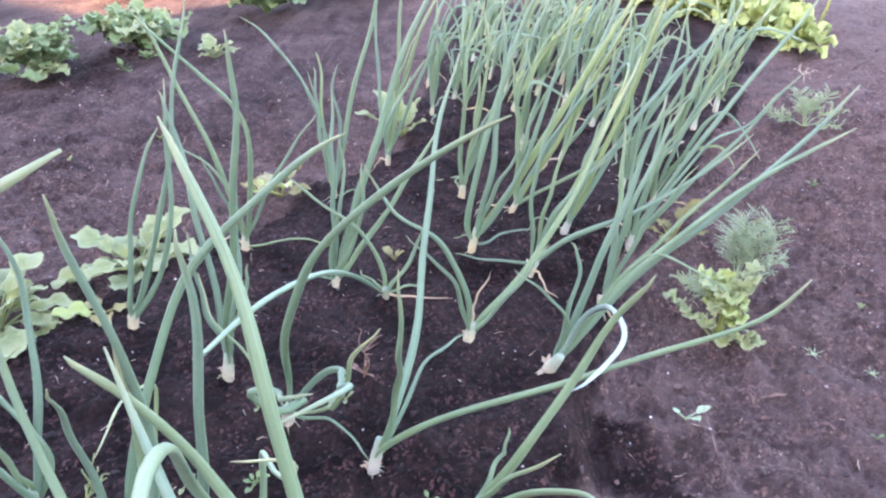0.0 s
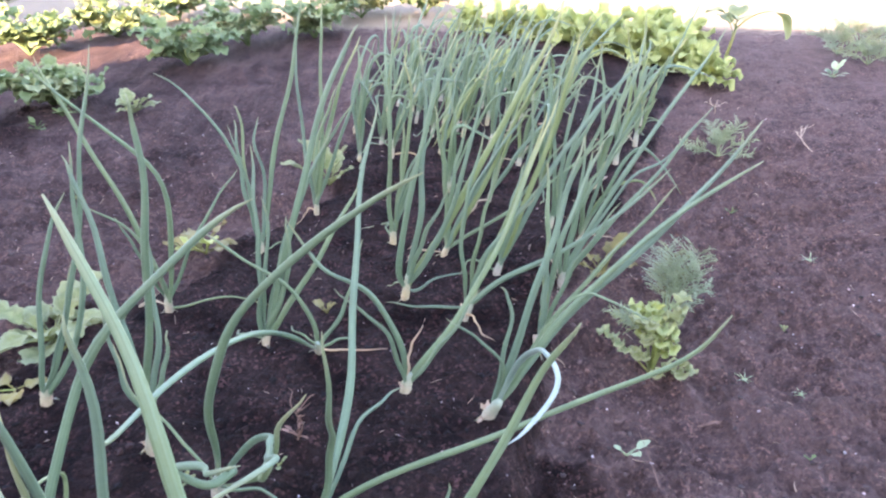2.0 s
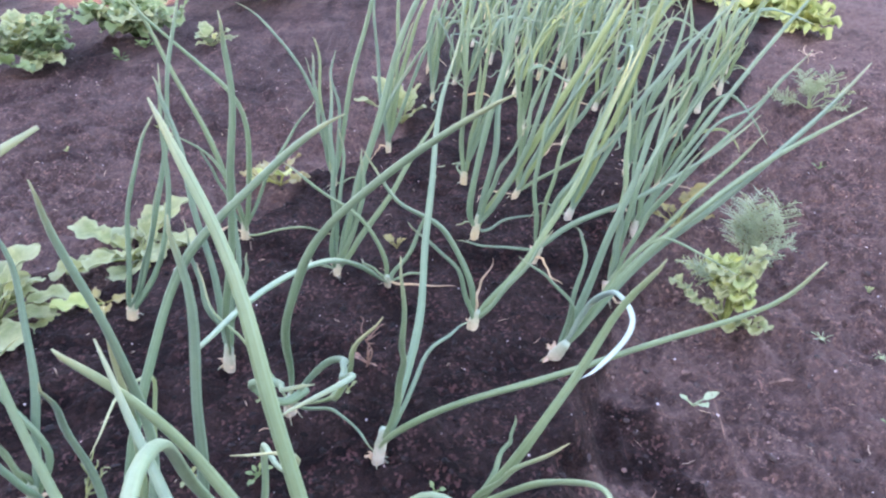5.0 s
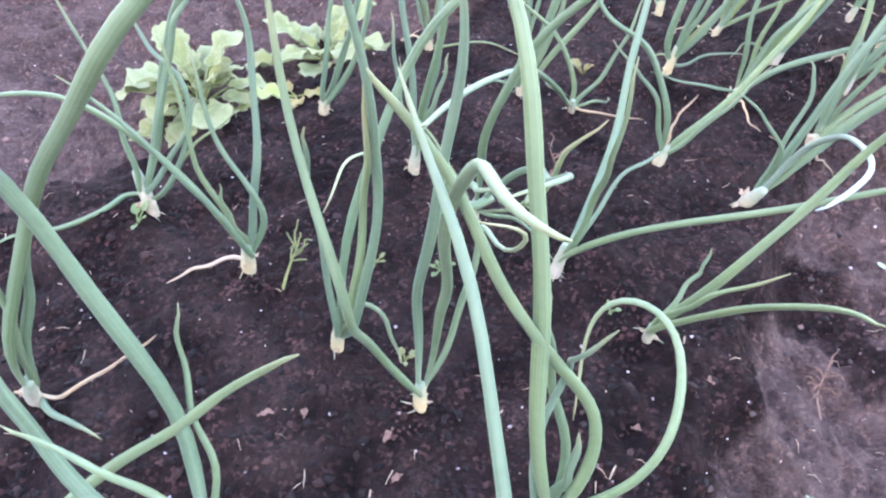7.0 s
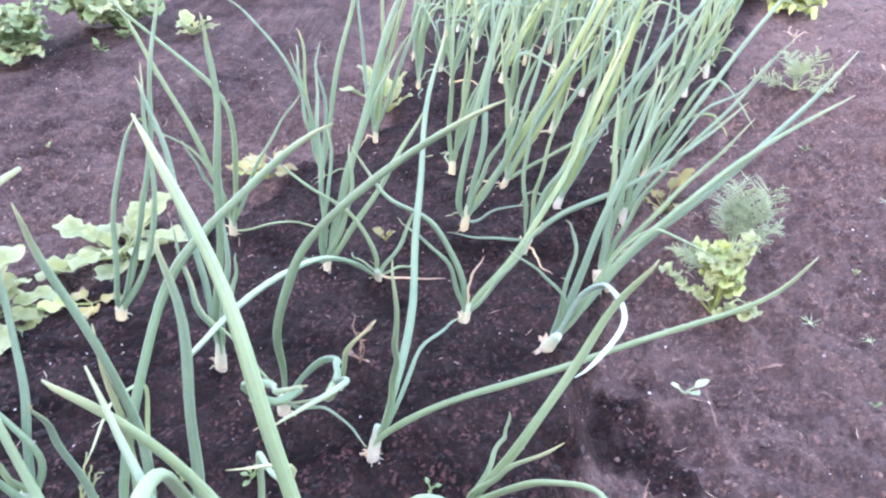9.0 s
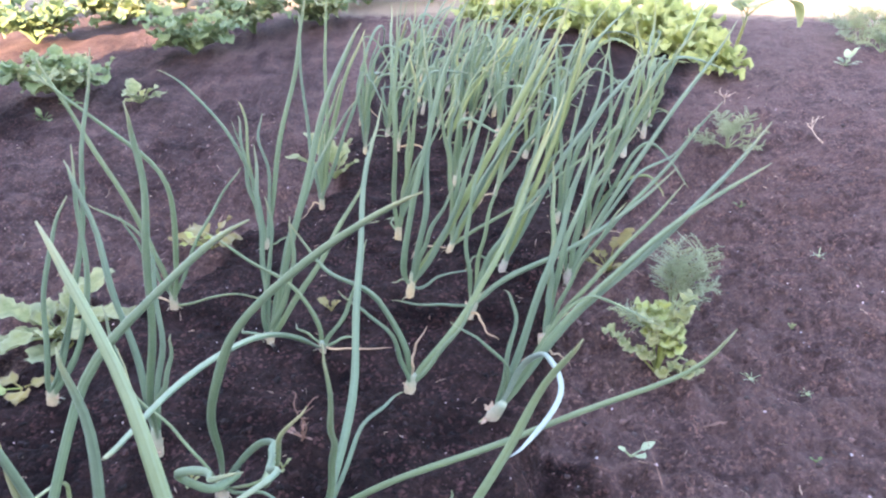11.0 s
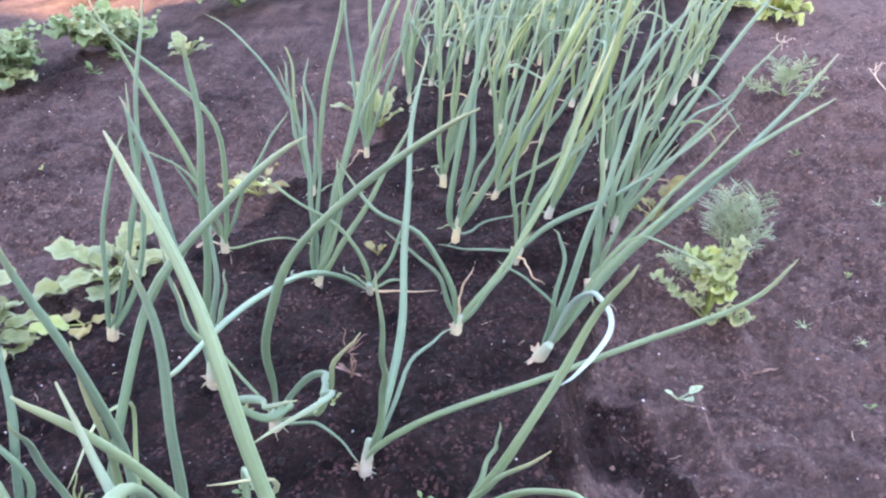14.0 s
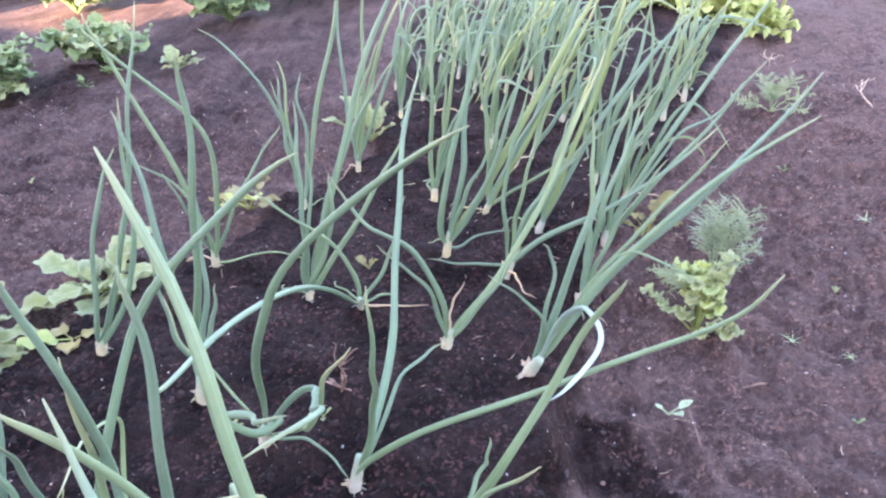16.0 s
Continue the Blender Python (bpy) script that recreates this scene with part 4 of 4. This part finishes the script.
def bush(x, y, label, category, mat, size, seed, stems=7, group="potato plants", tint=None):
    """A potato plant: stems with compound leaves of five to seven leaflets."""
    rng = random.Random(seed)
    p = empty("potato_plant", x, y, on_ground(x, y), label, category, group)
    for k in range(stems):
        a = 360 * k / stems + rng.uniform(-25, 25)
        ahead = np.array((math.cos(radians(a)), math.sin(radians(a)), 0))
        h, out = size * rng.uniform(0.2, 0.7), size * rng.uniform(0.2, 0.7)
        line = spline([(0, 0, 0), ahead * out * 0.4 + (0, 0, h * 0.6), ahead * out + (0, 0, h)], 5)
        stem = mesh_part("stem", *tube(line, np.linspace(0.006, 0.003, len(line)), 6), mat, p)
        for m in range(3):
            root = line[int((0.3 + 0.33 * m) * (len(line) - 1))]
            b = a + rng.uniform(-110, 110)
            bl = size * rng.uniform(0.35, 0.6)
            d = np.array((math.cos(radians(b)), math.sin(radians(b)), rng.uniform(0.1, 0.8)))
            rib = np.array([root, root + d * bl * 0.5, root + d * bl])
            kind = tint if tint and rng.random() < 0.35 else mat
            leaf = mesh_part("leaf", *tube(rib, [0.0025, 0.002, 0.0015], 4), kind, p)
            for q in range(5):
                at = root + d * bl * (0.35 + 0.16 * q) + np.array((0, 0, 0.0))
                turn = b + (0 if q == 4 else (70 if q % 2 else -70))
                w = size * rng.uniform(0.24, 0.36)
                mesh_part("leaflet", *blade(at, turn, rng.uniform(0, 65), rng.uniform(20, 90), w * 1.3, w, 0.12, 0.05, 3, 0.14, 0.3, rng.uniform(0, 6), 6, 4), kind, leaf)
    return p


def dill(x, y, label, seed, fronds=7, length=0.16, rise=(25, 75), group="dill plants", azim=(0, 360)):
    """A dill plant: fine stems that branch twice into threads."""
    rng = random.Random(seed)
    p = empty("dill_plant", x, y, on_ground(x, y), label, "dill", group)
    for k in range(fronds):
        a, e = radians(azim[0] + (azim[1] - azim[0]) * (k + rng.uniform(0.1, 0.9)) / fronds), radians(rng.uniform(*rise))
        ln = length * rng.uniform(0.65, 1.1)
        d = np.array((math.cos(a) * math.cos(e), math.sin(a) * math.cos(e), math.sin(e)))
        line = spline([(0, 0, 0), d * ln * 0.5, d * ln + np.array((d[0] * ln * 0.25, d[1] * ln * 0.25, -0.12 * ln))], 8)
        pieces = [tube(line, np.linspace(0.0016, 0.0006, len(line)), 5)]
        side = np.cross(d, (0, 0, 1))
        side /= np.linalg.norm(side)
        up = np.cross(side, d)
        for i in range(7, len(line)):
            for s in (-1, 1):
                bl = ln * 0.30 * (1 - 0.55 * abs(i / len(line) - 0.55)) * rng.uniform(0.7, 1.2)
                turn = rng.uniform(-1.1, 1.1)
                bd = d * 0.6 + (side * s * math.cos(turn) + up * math.sin(turn)) * 0.8
                tip = line[i] + bd * bl
                pieces.append(tube(np.array([line[i], (line[i] + tip) / 2, tip]), [0.0008, 0.0007, 0.0005], 3))
                for m in range(9):
                    f = line[i] + bd * bl * (0.15 + 0.1 * m)
                    td = bd * 0.5 + side * (1 if m % 2 else -1) * 0.5 + up * rng.uniform(-0.7, 0.7)
                    pieces.append(tube(np.array([f, f + td * bl * rng.uniform(0.25, 0.5)]), [0.0009, 0.0005], 3))
        mesh_part("frond", *joined(pieces), DILL, p)
    return p


def celery(x, y, seed, label):
    """A celery plant: upright stalks with broad toothed leaflets at the end and in pairs below, a few older leaves lying low."""
    rng = random.Random(seed)
    p = empty("celery_plant", x, y, on_ground(x, y), label, "celery")
    stalks = [(360 * (k * 0.382 + rng.uniform(-0.05, 0.05)), rng.uniform(72, 90), rng.uniform(0.050, 0.120), CELERY if k % 4 else LETTUCE) for k in range(15)]
    stalks += [(172, 50, 0.105, LETTUCE), (200, 60, 0.055, LETTUCE), (-20, 22, 0.048, LETTUCE), (-70, 45, 0.035, LETTUCE)]
    for azim, rise, ln, mat in stalks:
        a, e = radians(azim), radians(rise)
        d = np.array((math.cos(a) * math.cos(e) + 0.16, math.sin(a) * math.cos(e) + 0.20, math.sin(e))) if rise > 50 else np.array((math.cos(a) * math.cos(e), math.sin(a) * math.cos(e), math.sin(e)))
        line = spline([(0, 0, 0), d * ln * 0.6, d * ln - np.array((0, 0, 0.10 * ln * math.cos(e)))], 6)
        leaf = mesh_part("leaf", *tube(line, np.linspace(0.0021, 0.0010, len(line)), 5), mat, p)
        for m in range(3 if ln < 0.08 else 5):
            at = line[-1] if m == 0 else line[-2 - 3 * ((m - 1) // 2)]
            w = rng.uniform(0.019, 0.028) * (1.15 if m == 0 else 0.9)
            mesh_part("leaflet", *blade(at, azim + (0 if m == 0 else 70 if m % 2 else -70) + rng.uniform(-25, 25), rng.uniform(-5, 45), rng.uniform(30, 85),
                                w * 1.1, w, 0.12, 0.26, 3, 0.20, 0.35, rng.uniform(0, 6), 14, 5, 1.1), mat, leaf)
    return p


LOBED = "pale green seedling with broad lobed leaves in dry soil"
rosette("leafy_seedling", -0.695, 0.80, LOBED, "seedling", LETTUCE, 34, 0.145, 0.058, 3, (8, 80), (30, 95), 0.10, 0.45, 0.10, 4.5, "seedlings along the bed", shape=1.2, nu=26, power=0.5)
rosette("leafy_seedling", -0.55, 1.00, LOBED, "seedling", LETTUCE, 32, 0.135, 0.050, 8, (4, 48), (10, 70), 0.12, 0.42, 0.12, 4.5, "seedlings along the bed", shape=1.1, nu=26, power=0.5)
rosette("leafy_seedling", -0.34, 1.27, "yellowing seedling with ragged lobed leaves beside the onions", "seedling", WILTED, 10, 0.11, 0.04, 11,
        (15, 70), (20, 60), 0.2, 0.4, 0.14, 3, "seedlings along the bed", tint=YELLOWGREEN)
rosette("leafy_seedling", -0.09, 1.61, "light green seedling with upright lobed leaves among onions", "seedling", LETTUCE, 7, 0.14, 0.05, 12,
        (40, 80), (10, 40), 0.14, 0.35, 0.12, 3, "seedlings along the bed")
rosette("leafy_seedling", -0.535, 0.825, "wilting yellow-green lobed leaves lying beside the onions", "seedling", WILTED, 5, 0.085, 0.045, 14,
        (4, 30), (15, 60), 0.14, 0.3, 0.15, 4, "seedlings along the bed", tint=YELLOWGREEN)
celery(0.456, 0.825, 21, "bright yellow-green celery plant with ruffled toothed leaflets")
rosette("celery_plant", 0.49, 1.17, "small celery seedling with a few yellowish leaves", "celery", WILTED, 9, 0.10, 0.03, 23, (30, 70), (20, 60), 0.25, 0.6, 0.2, 4)

DILL_LABEL = "feathery grey-green dill plant beside the onion bed"
dill(0.535, 0.955, DILL_LABEL, 31, 7, 0.145, (64, 84), azim=(-50, 110))
dill(0.505, 0.925, DILL_LABEL, 32, 3, 0.10, (40, 65), azim=(130, 215))
dill(1.02, 1.72, DILL_LABEL, 33, 9, 0.11)
dill(0.115, 0.175, DILL_LABEL, 34, 15, 0.075)
dill(0.175, 0.185, DILL_LABEL, 35, 15, 0.075)

POTATO = "bushy green potato plant with rounded leaflets in bare soil"
for k, (x, y, s, n) in enumerate([(-1.15, 2.68, 0.19, 9), (-1.38, 2.34, 0.18, 8), (-0.78, 3.30, 0.20, 9), (-1.70, 3.86, 0.23, 9), (-1.40, 4.34, 0.25, 8),
                                  (-0.56, 3.75, 0.22, 8), (-0.22, 3.92, 0.22, 8), (-1.16, 4.92, 0.26, 8), (0.05, 4.60, 0.24, 7), (-2.3, 4.6, 0.26, 8),
                                  (-1.68, 2.28, 0.18, 7), (0.45, 4.5, 0.22, 7)]):
    bush(x, y, POTATO, "potato plant", GREEN, s, 50 + k, n, tint=LETTUCE)
rosette("potato_seedling", -0.82, 2.52, "small potato seedling with a few rounded leaves", "seedling", LETTUCE, 10, 0.10, 0.05, 70, (20, 75), (20, 60), 0.04, 0.4, 0.1, 3)
rosette("potato_seedling", -1.06, 2.50, "small potato seedling with a few rounded leaves", "seedling", GREEN, 6, 0.07, 0.03, 71, (30, 70), (20, 60), 0.04, 0.4, 0.1, 3)
rosette("weed_sprig", -1.12, 2.42, "tiny green weed in bare soil", "weed", GREEN, 6, 0.06, 0.02, 72, (10, 60), (10, 40), 0.1, 0.4, 0.1, 3)

for k, (x, y, s) in enumerate([(0.95, 3.50, 0.19), (1.08, 3.30, 0.19), (1.27, 3.40, 0.19), (1.27, 2.97, 0.20), (1.32, 2.70, 0.18), (1.31, 2.42, 0.14),
                               (1.46, 3.30, 0.19), (1.14, 3.08, 0.18), (0.58, 2.68, 0.13), (1.45, 2.95, 0.18), (0.80, 3.65, 0.18), (0.62, 3.75, 0.17)]):
    rosette("lettuce", x, y, "bright yellow-green loose-leaf lettuce with crinkled leaves", "lettuce", YELLOWGREEN, 40, s, s * 0.38, 80 + k,
            (15, 88), (20, 90), 0.18, 0.25, 0.30, 6, "lettuces beyond the onions")


# ---- tall seedling, weeds and dead stalks ----
def tall_seedling(x, y):
    p = empty("sunflower_seedling", x, y, on_ground(x, y), "tall pale green sunflower seedling with drooping broad leaves", "seedling")
    line = spline([(0, 0, 0), (0.01, 0.0, 0.07), (0.02, -0.01, 0.14), (0.03, -0.01, 0.19)], 5)
    mesh_part("stem", *tube(line, np.linspace(0.008, 0.005, len(line)), 7), LETTUCE, p)
    for k, (a, r, ln) in enumerate([(0, 40, 0.30), (160, 60, 0.15), (60, 75, 0.15), (250, 65, 0.15), (120, 80, 0.13)]):
        mesh_part("leaf", *blade(line[-1 - 2 * (k // 2)], a, r, 150 if k == 0 else 95, ln, 0.08, 0.45, 0.02, 3, 0.06, 0.2, k), LETTUCE, p)


tall_seedling(1.44, 2.54)


def twig(name, x, y, label, category, mat, seed, size, branches=6, flat=0.5, thick=0.0014, azim=None, reach=0.42):
    """A dead or wiry sprig: a bent main stalk with side shoots."""
    rng = random.Random(seed)
    p = empty(name, x, y, on_ground(x, y), label, category)
    a = rng.uniform(0, 6.28) if azim is None else radians(azim)
    d = np.array((math.cos(a) * flat, math.sin(a) * flat, 1 - 0.6 * flat))
    line = spline([(0, 0, -0.004), d * size * 0.5 + (rng.uniform(-.2, .2) * size, 0, 0), d * size], 6)
    mesh_part("stalk", *tube(line, np.linspace(thick, thick * 0.5, len(line)), 5), mat, p)
    for k in range(branches):
        i = rng.randrange(len(line) // 2, len(line))
        b = rng.uniform(0, 6.28)
        e = line[i] + np.array((math.cos(b), math.sin(b), rng.uniform(0.2, 0.9))) * size * rng.uniform(0.45 * reach, reach)
        kinks = [line[i] + (e - line[i]) * f + np.array([rng.uniform(-0.3, 0.3) for _ in range(3)]) * reach * size * 0.4 + np.array((0, 0, size * 0.04)) for f in (0.35, 0.7)]
        shoot = spline([line[i], *kinks, e], 4)
        mesh_part("shoot", *tube(shoot, np.linspace(thick * 0.7, thick * 0.35, len(shoot)), 4), mat, p)
    return p


def seedling(x, y, seed, label="tiny two-leaved weed seedling on the soil", mat=LETTUCE, size=0.03, count=4):
    return rosette("weed_seedling", x, y, label, "weed", mat, count, size, size * 0.4, seed, (15, 60), (10, 40), 0.0, 0.45, 0.05, 2, "weeds on the soil")


twig("dead_weed", 0.226, 0.39, "dried reddish-brown branching weed lying on soil", "dead weed", RED_STEM, 1, 0.082, 14, 0.9, 0.0015, 83, 0.28)
twig("weed_sprig", -0.392, 0.392, "flat pale green branching weed on the soil", "weed", LETTUCE, 9, 0.062, 8, 0.95, 0.0022, 85)
twig("dead_weed", 0.36, 0.56, "thin dry reddish root on the soil", "dead weed", RED_STEM, 3, 0.07, 2, 1.4, 0.001)
twig("dead_weed", 1.30, 1.70, "dried pale branching weed on bare soil", "dead weed", STRAW, 4, 0.085, 7, 0.95, 0.002)
rosette("pale_weed", 1.85, 2.43, "small silvery weed on bare soil", "weed", DILL, 9, 0.085, 0.022, 95, (10, 70), (10, 50), 0.05, 0.4, 0.1, 3)
twig("dead_weed", 1.20, 2.1, "dried pale weed on bare soil", "dead weed", STRAW, 5, 0.10, 6, 0.7, 0.002)
twig("purslane_weed", -0.11, 0.645, "red-stemmed weed standing in moist soil", "weed", RED_STEM, 6, 0.07, 7, 0.25, 0.0016)
rosette("purslane_weed", -0.108, 0.65, "small reddish-brown leafy weed in moist soil", "weed", RED_STEM, 6, 0.03, 0.007, 91, (25, 80), (0, 40), 0.05, 0.5, 0.05, 2)
rosette("yellow_weed", -0.08, 0.97, "yellowing small weed between the onions", "weed", WILTED, 6, 0.034, 0.012, 92, (30, 85), (10, 60), 0.05, 0.4, 0.1, 2)
seedling(0.342, 0.635, 93, "small weed seedling with pale oval leaves", DILL, 0.038, 3)
for k, (x, y, s, n) in enumerate([(-0.61, 0.468, 0.032, 4), (-0.23, 0.335, 0.022, 4), (-0.30, 0.47, 0.020, 4), (-0.22, 0.47, 0.022, 5), (-0.13, 0.60, 0.016, 3),
                                  (-0.245, 0.60, 0.018, 4), (-0.02, 0.44, 0.014, 3), (0.55, 1.02, 0.016, 3), (0.74, 0.9, 0.02, 4), (0.9, 1.4, 0.025, 4),
                                  (-0.9, 1.5, 0.02, 4), (-0.75, 1.7, 0.025, 4), (0.6, 0.6, 0.014, 3)]):
    seedling(x, y, 100 + k, size=s, count=n, mat=LETTUCE if k % 3 else GREEN)
for k, (x, y, s) in enumerate([(0.60, 0.78, 0.035), (0.68, 0.745, 0.035), (0.95, 1.15, 0.04), (2.08, 2.55, 0.12), (2.12, 2.80, 0.16), (2.3, 2.9, 0.2)]):
    if s < 0.1:
        rosette("grass_weed", x, y, "small pale grassy weed on the soil", "weed", DILL, 7, s * 0.6, s * 0.05, 120 + k, (5, 50), (0, 50), 0.0, 0.3, 0.02, 2, "weeds on the soil")
    else:
        dill(x, y, "blue-green feathery dill plant in the open soil", 120 + k, 10, s)


# ---- loose matter on the soil ----
def lump(rng, x, y, size, sink=0.35, flat=0.75):
    """An uneven clod or pebble of twenty faces."""
    t = (1 + 5 ** 0.5) / 2
    pts = [(-1, t, 0), (1, t, 0), (-1, -t, 0), (1, -t, 0), (0, -1, t), (0, 1, t), (0, -1, -t), (0, 1, -t), (t, 0, -1), (t, 0, 1), (-t, 0, -1), (-t, 0, 1)]
    tri = [(0, 11, 5), (0, 5, 1), (0, 1, 7), (0, 7, 10), (0, 10, 11), (1, 5, 9), (5, 11, 4), (11, 10, 2), (10, 7, 6), (7, 1, 8),
           (3, 9, 4), (3, 4, 2), (3, 2, 6), (3, 6, 8), (3, 8, 9), (4, 9, 5), (2, 4, 11), (6, 2, 10), (8, 6, 7), (9, 8, 1)]
    a = rng.uniform(0, 6.28)
    ca, sa2 = math.cos(a), math.sin(a)
    sx, sy = size * rng.uniform(0.7, 1.3), size * rng.uniform(0.6, 1.0)
    z0 = on_ground(x, y) + size * flat * (0.5 - sink)
    out = []
    for px, py, pz in pts:
        k = rng.uniform(0.5, 1.3) / 3.8
        ux, uy, uz = px * k * sx, py * k * sy, pz * k * size * flat
        out.append((x + ux * ca - uy * sa2, y + ux * sa2 + uy * ca, z0 + uz))
    return out, tri, [0.5] * 12


def scatter(name, label, category, mat, spots, sink=0.35, flat=0.75, seed=1):
    rng = random.Random(seed)
    ob = mesh_part(name, *joined_fast([lump(rng, x, y, s, sink, flat) for x, y, s in spots]), mat, None)
    ob.data.polygons.foreach_set("use_smooth", [False] * len(ob.data.polygons))
    tagged(ob, label, category, kind="stuff")


def joined_fast(pieces):
    v = [q for p in pieces for q in p[0]]
    f, k = [], 0
    for p in pieces:
        f += [tuple(i + k for i in q) for q in p[1]]
        k += len(p[0])
    return v, f, [a for p in pieces for a in p[2]]


SPOT = random.Random(77)


def spots(count, small, large, inside, y_far=2.4, power=3.0):
    out = []
    while len(out) < count:
        y = 0.12 + (y_far - 0.12) * SPOT.random() ** 1.5
        x = SPOT.uniform(-1.1 - 0.2 * y, 1.0 + 0.35 * y)
        if (float(bed_mask(x, y)) > 0.5) == inside:
            out.append((x, y, small + (large - small) * SPOT.random() ** power))
    return out


scatter("moist_clods", "dark moist crumbs of garden soil on the bed", "soil crumbs", CLOD, spots(5200, 0.0025, 0.013, True, power=5), seed=2)
scatter("moist_lumps", "lumps of dark moist soil on the bed", "soil lumps", CLOD, spots(1500, 0.005, 0.016, True, 1.3, 2.5), 0.5, 0.7, seed=9)
scatter("dry_clods", "dry brown crumbs of soil beside the bed", "soil crumbs", CLOD_DRY, spots(6500, 0.0028, 0.013, False, power=4), seed=3)
scatter("pebbles", "small pale pebbles and grit on the soil", "pebbles", STONE, spots(420, 0.0014, 0.005, True, power=3) + spots(650, 0.0018, 0.006, False, power=3), 0.2, seed=4)


scatter("white_grit", "scattered white specks of grit and chalk on soil", "grit", GRIT, spots(130, 0.0016, 0.0045, True, power=2) + spots(170, 0.0022, 0.0060, False, power=2), 0.15, seed=6)


def straws(count):
    pieces = []
    for k in range(count):
        y = 0.15 + 2.3 * SPOT.random() ** 1.5
        x = SPOT.uniform(-1.1 - 0.2 * y, 1.0 + 0.35 * y)
        a, ln = SPOT.uniform(0, 6.28), SPOT.uniform(0.004, 0.018)
        line = []
        for s in (-0.5, 0.0, 0.5):
            px, py = x + math.cos(a) * ln * s, y + math.sin(a) * ln * s + (0.1 * ln if s == 0 else 0)
            line.append((px, py, on_ground(px, py) + 0.0015))
        r = SPOT.uniform(0.0004, 0.0009)
        pieces.append(tube(np.array(line), [r, r * 1.1, r * 0.5], 4, 0.6))
    ob = mesh_part("straw_bits", *joined_fast(pieces), STRAW, None)
    tagged(ob, "scattered bits of straw and dry stalk on soil", "straw", kind="stuff")


straws(430)
dry = empty("dry_leaf", 0.51, 0.70, on_ground(0.51, 0.70), "shrivelled light brown dry leaf on the soil", "dry leaf")
mesh_part("blade", *blade((-0.03, 0, 0.004), 5, 8, 15, 0.046, 0.006, 0.35, 0.1, 3, 0.2), RED_STEM, dry)


# ---- unseen walls added behind the camera, to lay shade over the bed ----
def box(name, x0, y0, z0, x1, y1, z1, mat, label, category):
    bm = bmesh.new()
    bmesh.ops.create_cube(bm, size=1, matrix=pose((x0 + x1) / 2, (y0 + y1) / 2, (z0 + z1) / 2) @ Matrix.Diagonal((x1 - x0, y1 - y0, z1 - z0, 1)))
    bmesh.ops.bevel(bm, geom=bm.edges[:], offset=0.02, segments=1, affect="EDGES")
    me = bpy.data.meshes.new(name)
    bm.to_mesh(me)
    me.materials.append(mat)
    return tagged(new(name, me), label, category, kind="structure")


wall = box("wall_south", -1.25, -0.3, -0.1, 14, 0, 3.1, PLASTER, "plain plastered wall, unseen, added to shade the garden", "wall")
wall.matrix_basis = pose(-3.93, -2.65, 0, 0, 0, -35)
# a second unseen wall, added to narrow the sunlit strip at the left
shade_west = box("wall_west", -12, -0.3, -0.1, -2.4, 0, 4.2, PLASTER, "unseen plastered wall added to bound the sunlit strip", "wall")
shade_west.matrix_basis = pose(-3.93, -2.65, 0, 0, 0, -35)
# added low piece, its height set so sun reaches the far potato plants
shade_low = box("wall_link", -2.4, -0.25, -0.1, -1.25, -0.05, 2.30, PLASTER, "unseen lower plastered wall added to let sun onto far plants", "wall")
shade_low.matrix_basis = pose(-3.93, -2.65, 0, 0, 0, -35)


# ---- wilted leaf at the edge of the plot ----
leaf = empty("wilted_leaf", -1.55, 1.44, on_ground(-1.55, 1.44), "pale yellow-green wilted broad leaf lying on bare soil", "leaf")
mesh_part("blade", *blade((0, 0, 0.015), -44, 14, 34, 0.36, 0.14, 0.1, 0.03, 5, 0.035, 0.2, 1.0, 26, 8), WILTED, leaf)


# ---- flakes of dry onion skin on the bed ----
for k, (x, y) in enumerate([(0.009, 0.301), (-0.005, 0.208), (0.092, 0.367), (-0.198, 0.208), (-0.262, 0.161), (-0.353, 0.239), (-0.303, 0.240), (-0.296, 0.430), (-0.218, 0.252)]):
    flake = empty("onion_skin", x, y, on_ground(x, y), "curled brown flake of dry onion skin on soil", "onion skin", "flakes of onion skin")
    mesh_part("flake", *blade((-0.004, 0, 0.003), 77 * k, 15, 50, 0.012 + 0.003 * (k % 3), 0.007, 0.1, 0.12, 3, 0.25, 0.5, k, 6, 4), RED_STEM, flake)
